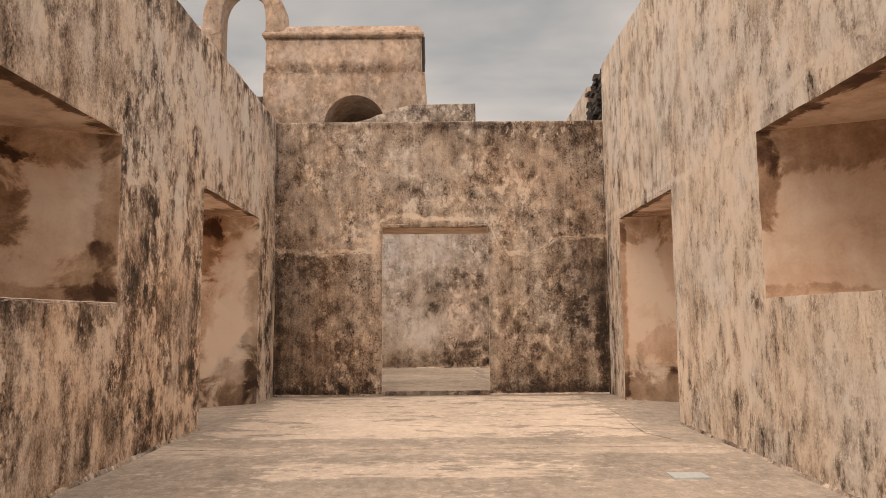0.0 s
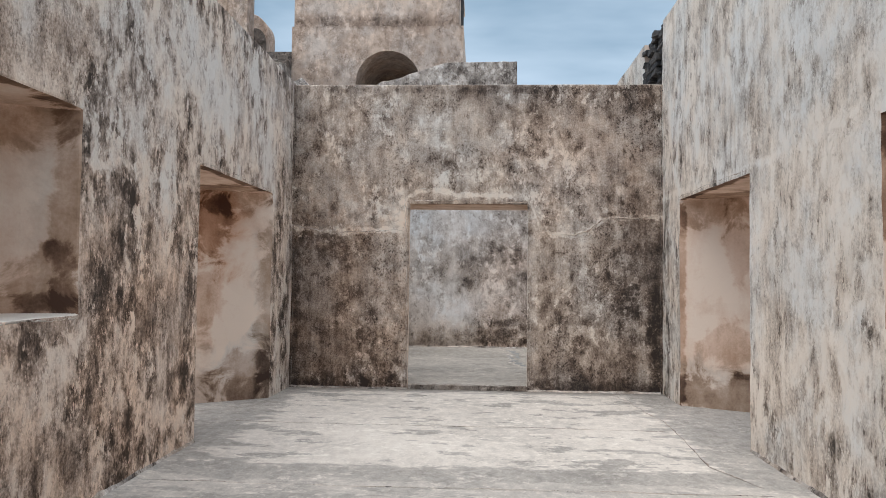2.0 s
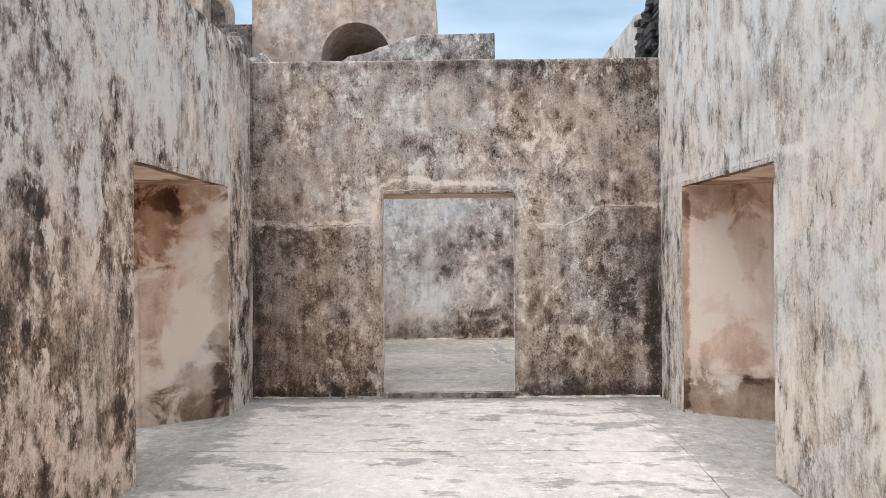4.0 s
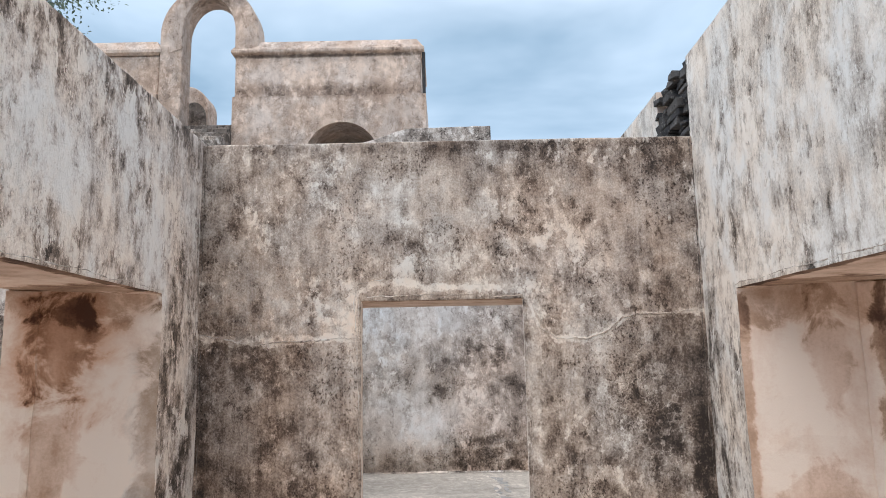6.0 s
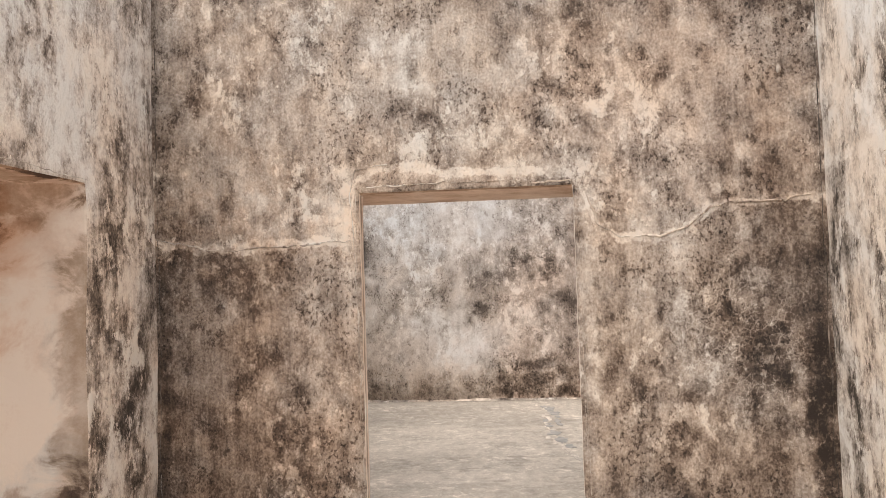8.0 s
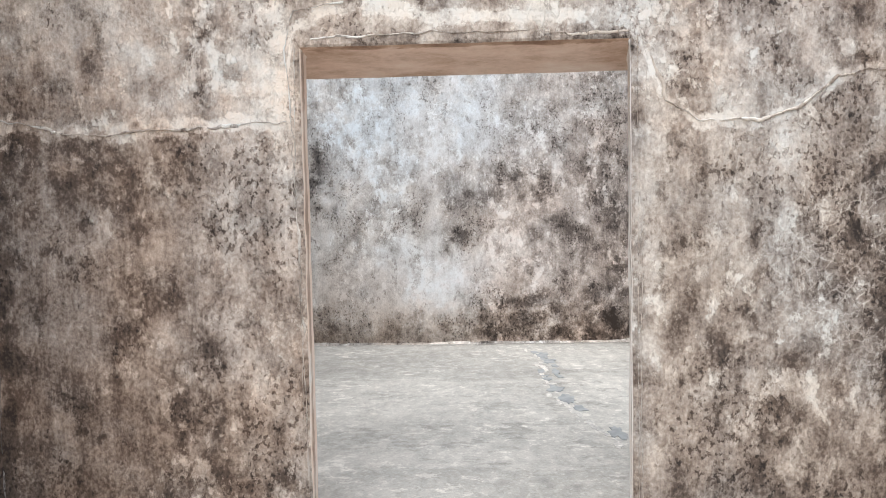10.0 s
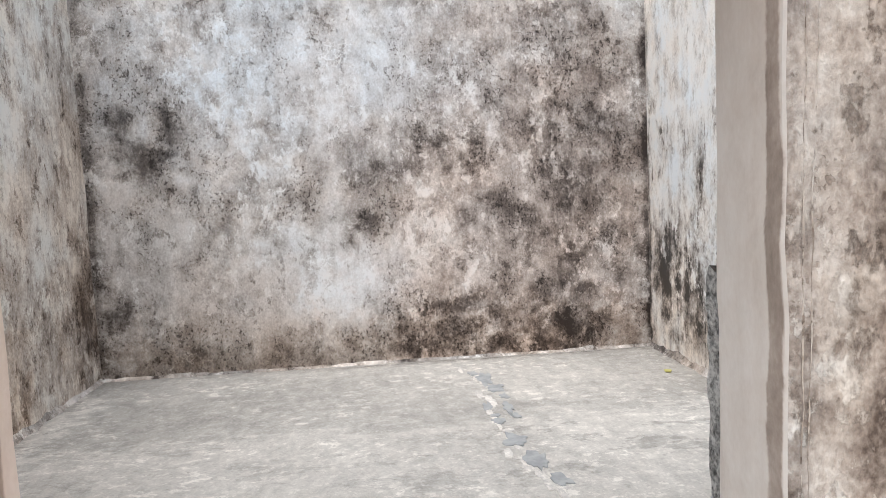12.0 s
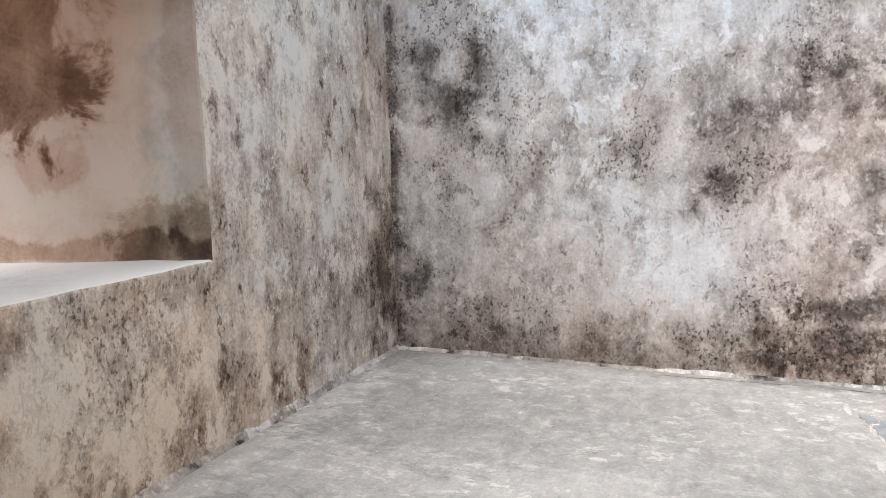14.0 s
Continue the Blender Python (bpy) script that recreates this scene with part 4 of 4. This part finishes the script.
for i, (x, y, z, size) in enumerate(((0.10, -0.02, 1.10, (0.10, 0.11, 0.09)), (0.17, 0.03, 1.22, (0.11, 0.10, 0.08)), (0.08, 0.04, 1.03, (0.08, 0.08, 0.05)),
                                     (0.22, -0.05, 1.25, (0.09, 0.08, 0.06)), (0.05, -0.05, 1.0, (0.07, 0.07, 0.05)), (0.13, -0.08, 1.17, (0.07, 0.06, 0.07)))):
    bm = rough_stone(size, i * 4.7 + 1)
    bmesh.ops.translate(bm, verts=bm.verts[:], vec=(x, y, z))
    part("stone", bm, mat_pebble, stub, "broken pale and dark stone")


def flat_patch(cx, cy, rx, ry, seed, z):
    """A thin uneven pour on a floor."""
    bm = bmesh.new()
    ring = []
    for i in range(26):
        a = i / 26 * math.tau
        p = Vector((math.cos(a) * 1.3, math.sin(a) * 1.3, seed))
        r = 1 + 0.6 * noise.noise(p) + 0.5 * noise.noise(p * 3)
        ring.append((cx + rx * r * math.cos(a), cy + ry * r * math.sin(a)))
    low = [bm.verts.new((x, y, z - 0.006)) for x, y in ring]
    up = [bm.verts.new((cx + (x - cx) * 0.95, cy + (y - cy) * 0.95, z)) for x, y in ring]
    for i in range(26):
        k = (i + 1) % 26
        bm.faces.new((low[i], low[k], up[k], up[i]))
    middle = bm.verts.new((cx, cy, z))
    for i in range(26):
        bm.faces.new((up[i], up[(i + 1) % 26], middle))
    return bm


random.seed(9)
SEAM = [(0.62, 13.55), (0.72, 13.1), (0.68, 12.75), (0.63, 12.4), (0.7, 12.05), (0.68, 11.75), (0.76, 11.4), (0.84, 11.1), (0.92, 10.75), (0.95, 10.4)]
for i in range(34):
    a, b = SEAM[i * (len(SEAM) - 1) // 34], SEAM[i * (len(SEAM) - 1) // 34 + 1]
    f = (i * (len(SEAM) - 1) / 34) % 1.0
    x, y = a[0] + (b[0] - a[0]) * f, a[1] + (b[1] - a[1]) * f
    part("scuffed_patch", flat_patch(x - 0.05 + random.gauss(0, 0.025), y, random.uniform(0.012, 0.04), random.uniform(0.04, 0.09), i * 1.7, Z2 + 0.002 + 0.0004 * (i % 5)), mat_scuff, floor_2, "pale scuffed patch along the seam")
DAMP = ((0.62, 13.44, 0.035, 0.06), (0.68, 13.28, 0.05, 0.15), (0.71, 13.02, 0.055, 0.1), (0.74, 12.82, 0.03, 0.06), (0.6, 12.63, 0.035, 0.09),
        (0.72, 12.6, 0.04, 0.14), (0.62, 12.44, 0.03, 0.03), (0.62, 12.33, 0.035, 0.06), (0.73, 12.4, 0.025, 0.05), (0.65, 12.0, 0.06, 0.11),
        (0.7, 11.72, 0.06, 0.12), (0.75, 11.45, 0.04, 0.08), (0.9, 10.9, 0.05, 0.12))
for i, (x, y, rx, ry) in enumerate(DAMP):
    part("damp_patch", flat_patch(x, y, rx, ry, 50 + i * 3.1, Z2 + 0.005 + 0.0004 * (i % 3)), mat_wet, floor_2, "grey damp patch beside the seam")

leaf = tagged(part("fallen_leaf", flat_patch(1.97, 13.12, 0.024, 0.035, 33, Z2 + 0.012), mat_yellow_leaf), "small yellow leaf fallen on the screed floor", "leaf")

# ---- things in the front room ----
bm = bmesh.new()
block(bm, 1.42, 1.63, 4.68, 4.84, -0.01, 0.009, 0.003)
bmesh.ops.bevel(bm, geom=bm.edges[:], offset=0.003, segments=1, affect="EDGES")
tagged(part("floor_tile", bm, mat_plate), "single pale blue tile set flush in the floor", "tile")
part("floor_joint", ridge([(1.62, 9.4), (1.72, 8.6), (1.8, 7.9), (1.78, 7.2), (1.72, 6.4), (1.9, 5.9)], 0.010, 0.004, on_floor, 0.06, 130), mat_mortar, floor_1, "thin mortar joint in the screed")
part("floor_joint", ridge([(-2.0, 5.75), (-0.8, 5.72), (0.6, 5.75), (1.9, 5.74)], 0.006, 0.003, on_floor, 0.07, 136), mat_mortar, floor_1, "thin mortar joint in the screed")
part("floor_joint", ridge([(-2.0, 7.55), (-0.8, 7.52), (0.6, 7.55), (1.75, 7.5)], 0.006, 0.003, on_floor, 0.07, 139), mat_mortar, floor_1, "thin mortar joint in the screed")

# ---- the gate building beyond ----
gate = tagged(new("gate_building"), "weathered plaster gate block with coping and an arched recess", "building")
gate.location = (-2.3, 17.5, -0.03)
GX, GY, GZ = gate.location


def gate_part(name, bm, material, label="", parent=gate, bevel=0.02):
    bmesh.ops.translate(bm, verts=bm.verts[:], vec=(-GX, -GY, -GZ))
    ob = part(name, bm, material, parent, label)
    if bevel:
        worn(ob, bevel)
    return ob


def arched_block(x0, x1, z0, z1, cx, cz, r, y0, y1, deep):
    """A block with a round-headed recess in its front."""
    bm, arc = bmesh.new(), []
    steps = 20
    for i in range(steps + 1):
        a = math.pi * (1 - i / steps)
        arc.append((cx + r * math.cos(a), cz + r * math.sin(a)))
    inner = [(cx - r, z0)] + arc + [(cx + r, z0)]
    front = [(x0, z0), *inner, (x1, z0), (x1, z1), (x0, z1)]
    top = [(x0, z0), (x0, z1)] + [(x, z1) for x, _ in arc] + [(x1, z1), (x1, z0)]
    f_in = [bm.verts.new((x, y0, z)) for x, z in inner]
    f_out = [bm.verts.new((x, y0, z)) for x, z in [(x0, z0)] + [(x0, cz)] + [(x0 + (x1 - x0) * i / steps, z1) for i in range(1, steps)] + [(x1, cz), (x1, z0)]]
    for i in range(len(f_in) - 1):
        bm.faces.new((f_in[i], f_out[i], f_out[i + 1], f_in[i + 1]))
    corner_l, corner_r = bm.verts.new((x0, y0, z1)), bm.verts.new((x1, y0, z1))
    bm.faces.new((f_out[1], corner_l, f_out[2]))
    bm.faces.new((f_out[-2], f_out[-3], corner_r))
    b_in = [bm.verts.new((v.co.x, y0 + deep, v.co.z)) for v in f_in]
    for i in range(len(f_in) - 1):
        bm.faces.new((f_in[i], f_in[i + 1], b_in[i + 1], b_in[i]))
    bm.faces.new(b_in)
    box = [bm.verts.new((x, y1, z)) for x, z in ((x0, z0), (x0, z1), (x1, z1), (x1, z0))]
    bm.faces.new(box)
    bm.faces.new((f_out[0], f_out[1], corner_l, box[1], box[0]))
    bm.faces.new((f_out[-1], f_out[-2], corner_r, box[2], box[3]))
    bm.faces.new([corner_l] + f_out[2:-2] + [corner_r, box[2], box[1]])
    return bm


def coping(x0, x1, y0, y1, z):
    """A sloped coping with a lip."""
    bm = bmesh.new()
    o = 0.08
    rings = []
    for dx, zz in ((0.0, z - 0.09), (o, z - 0.055), (o, z + 0.005), (-0.075, z + 0.24)):
        rings.append([bm.verts.new(p) for p in ((x0 - dx, y0 - dx, zz), (x1 + dx, y0 - dx, zz), (x1 + dx, y1 + dx, zz), (x0 - dx, y1 + dx, zz))])
    for a, b in zip(rings, rings[1:]):
        for i in range(4):
            bm.faces.new((a[i], a[(i + 1) % 4], b[(i + 1) % 4], b[i]))
    bm.faces.new(rings[-1])
    bm.faces.new(rings[0][::-1])
    return bm


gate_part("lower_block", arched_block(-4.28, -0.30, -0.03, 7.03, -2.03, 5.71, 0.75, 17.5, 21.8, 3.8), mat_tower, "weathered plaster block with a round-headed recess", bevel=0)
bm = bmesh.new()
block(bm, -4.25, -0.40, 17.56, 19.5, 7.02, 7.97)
gate_part("upper_block", bm, mat_tower, "stained plaster attic, shade painted under its coping")
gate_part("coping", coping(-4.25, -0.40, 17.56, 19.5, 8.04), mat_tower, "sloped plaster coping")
# Thin black rod drawn for a dark upright line at the attic's edge.
bm = bmesh.new()
bmesh.ops.create_cone(bm, cap_ends=True, segments=12, radius1=0.035, radius2=0.035, depth=0.92, matrix=Matrix.Translation((-0.335, 17.56, 7.48)))
gate_part("attic_rod", bm, mat_rod, "thin black vertical rod beside the attic", bevel=0)

arch = tagged(new("gate_arch"), "free-standing round plaster arch over the gateway", "arch")
arch.location = (-4.8, 17.5, -0.03)
AX, AY, AZ = arch.location


def arch_part(name, bm, material, label="", bevel=0.02):
    bmesh.ops.translate(bm, verts=bm.verts[:], vec=(-AX, -AY, -AZ))
    ob = part(name, bm, material, arch, label)
    return worn(ob, bevel)


def arch_ring(outer, inner, cz, cx, y0, y1):
    bm = bmesh.new()
    sections = []
    steps = 30
    for i in range(steps + 1):
        a = math.pi * (i - 1) / (steps - 2)
        co, si = (1, -0.45) if i == 0 else (-1, -0.45) if i == steps else (math.cos(a), math.sin(a))
        pts = [(cx + outer[0] * co, cz + outer[1] * si), (cx + (inner[0] + 0.2) * co, cz + (inner[1] + 0.16) * si), (cx + inner[0] * co, cz + inner[1] * si)]
        sections.append([bm.verts.new((pts[0][0], y0 + 0.05, pts[0][1])), bm.verts.new((pts[1][0], y0, pts[1][1])), bm.verts.new((pts[2][0], y0, pts[2][1])),
                         bm.verts.new((pts[2][0], y1, pts[2][1])), bm.verts.new((pts[0][0], y1, pts[0][1]))])
    for s, t in zip(sections, sections[1:]):
        for i in range(5):
            k = (i + 1) % 5
            bm.faces.new((s[i], s[k], t[k], t[i]))
    bm.faces.new(sections[0])
    bm.faces.new(sections[-1][::-1])
    return bm


arch_part("arch_ring", arch_ring((1.03, 1.08), (0.55, 0.78), 8.45, -4.8, 17.5, 18.05), mat_tower, "round plaster arch")
bm = bmesh.new()
block(bm, -5.815, -5.352, 17.515, 18.04, -0.03, 8.2)
arch_part("pier", bm, mat_tower, "plaster pier")
side = tagged(new("gate_side_wall"), "weathered plaster side wall with sloped coping beside the arch", "wall")
side.location = (-7.4, 17.6, -0.03)
for name, b in (("wall_body", (-9.2, -5.84, 17.58, 18.4, 7.13, 7.99)), ("wall_base", (-9.25, -5.84, 17.48, 18.5, -0.03, 7.14))):
    bm = bmesh.new()
    block(bm, *b)
    bmesh.ops.translate(bm, verts=bm.verts[:], vec=-side.location)
    worn(part(name, bm, mat_tower, side), 0.02)
bm = coping(-9.2, -5.86, 17.58, 18.4, 8.1)
bmesh.ops.translate(bm, verts=bm.verts[:], vec=-side.location)
part("coping", bm, mat_tower, side, "sloped plaster coping")

stairs = tagged(new("gate_stairs"), "dark weathered masonry stairs rising through the gateway", "stairs")
stairs.location = (-4.8, 17.0, -0.03)
for i in range(9):
    bm = bmesh.new()
    block(bm, -5.34, -4.29, 17.75 - 0.3 * i, 18.06 - 0.3 * i if i else 19.5, -0.03, 6.53 - 0.175 * i, 0.006)
    bmesh.ops.translate(bm, verts=bm.verts[:], vec=-stairs.location)
    worn(part("step", bm, mat_step, stairs), 0.02)

parapet = tagged(new("stair_parapet"), "rounded plaster parapet behind the gate arch", "parapet")
parapet.location = (-6.2, 20.3, -0.03)
bm = bmesh.new()
prism(bm, [(-7.6, 0), (-5.62, 0), (-5.62, 7.55)] + [(-6.2 + 0.58 * math.cos(a), 7.75 + 0.55 * math.sin(a)) for a in [math.pi / 2 * i / 8 for i in range(9)]] + [(-7.6, 8.6)], 20.0, 20.7)
bmesh.ops.translate(bm, verts=bm.verts[:], vec=-parapet.location)
worn(part("wall_body", bm, mat_tower, parapet), 0.03)
# Flat dark panel on the face, coloured like the shade of an arched hollow.
bm = bmesh.new()
prism(bm, [(-5.95 + 0.3 * math.cos(a), 7.45 + 0.42 * math.sin(a)) for a in [math.pi * i / 12 for i in range(13)]] + [(-6.25, 7.0), (-5.65, 7.0)], 19.97, 20.1)
bmesh.ops.translate(bm, verts=bm.verts[:], vec=-parapet.location)
part("hollow_shade", bm, mat_dark, parapet, "flat dark panel painted as a shaded arched hollow")

# ---- outside the side openings ----
out_l = masonry("wall_yard_west", "y", -6, 20, 0, 2.5, -7.4, -8.0, [(7.4, 8.6, 0, 2.1)], [mat_left, mat_reveal, mat_soffit, mat_sill, mat_mortar], step=0.5)
tagged(out_l, "weathered plaster wall across the side yard", "wall", kind="structure")
facade = tagged(new("cream_building"), "pale cream painted building with ledges across the yard", "building")
facade.location = (10.5, 8, -0.03)
bm = bmesh.new()
block(bm, 0, 3, -14, 14, 0, 2.9)
worn(part("wall", bm, mat_facade, facade), 0.02)
for i, z in enumerate((0.35, 0.75, 1.45)):
    bm = bmesh.new()
    block(bm, -0.18 - 0.25 * (i == 0), 0.02, -14, 14, z, z + 0.14)
    worn(part("ledge", bm, mat_sill, facade, "pale projecting ledge"), 0.015)
bm = bmesh.new()
block(bm, -0.35, 3.3, -14.3, 14.3, 2.9, 3.1)
worn(part("roof_slab", bm, mat_facade, facade), 0.02)


# ---- tree over the side wall ----
def limb(bm, a, b, r0, r1, bend=0.15):
    a, b = Vector(a), Vector(b)
    rings, axis = [], (b - a).normalized()
    u = axis.orthogonal().normalized()
    v = axis.cross(u)
    sway = Vector((random.uniform(-1, 1), random.uniform(-1, 1), random.uniform(-0.3, 0.3))) * bend * (b - a).length
    for i in range(6):
        f = i / 5
        c = a.lerp(b, f) + sway * math.sin(math.pi * f) * 0.5
        r = r0 + (r1 - r0) * f
        rings.append([bm.verts.new(c + (u * math.cos(t) + v * math.sin(t)) * r) for t in [math.tau * k / 7 for k in range(7)]])
    for p, q in zip(rings, rings[1:]):
        for k in range(7):
            bm.faces.new((p[k], p[(k + 1) % 7], q[(k + 1) % 7], q[k]))


def tree(base, height):
    random.seed(21)
    t = tagged(new("tree"), "green tree with fine twigs behind the wall", "tree")
    t.location = base
    wood, verts, faces = bmesh.new(), [], []
    limb(wood, (0, 0, 0), (0.3, -0.2, height * 0.55), 0.2, 0.13, 0.06)
    fork = Vector((0.3, -0.2, height * 0.55))
    for i in range(13):
        a = math.tau * i / 13 + random.uniform(-0.2, 0.2)
        reach = random.uniform(1.2, 2.35)
        tip = fork + Vector((math.cos(a) * reach, math.sin(a) * reach, random.uniform(0.8, 4.0)))
        limb(wood, fork, tip, 0.05, 0.008, 0.2)
        for _ in range(7):
            start = fork.lerp(tip, random.uniform(0.45, 1.0))
            twig = start + Vector((random.gauss(0, 0.5), random.gauss(0, 0.5), random.gauss(0.3, 0.4)))
            limb(wood, start, twig, 0.012, 0.004, 0.25)
            for _ in range(300):
                c = start.lerp(twig, random.uniform(0.1, 1.15)) + Vector((random.gauss(0, 0.17), random.gauss(0, 0.17), random.gauss(0, 0.15)))
                d = Vector((random.gauss(0, 1), random.gauss(0, 1), random.gauss(-0.2, 0.7))).normalized()
                w = d.orthogonal().normalized() * random.uniform(0.010, 0.018)
                d = d * random.uniform(0.028, 0.055)
                k = len(verts)
                verts.extend((c - d, c + w, c + d, c - w))
                faces.append((k, k + 1, k + 2, k + 3))
    part("trunk", wood, mat_bark, t, "thin grey branches")
    me = bpy.data.meshes.new("crown")
    me.from_pydata([tuple(v) for v in verts], [], faces)
    me.materials.append(mat_leaf)
    crown = new("crown", me)
    crown.parent = t
    tagged(crown, "small dark green leaves")
    return t


tree((-7.5, 14.0, -0.03), 10.2)
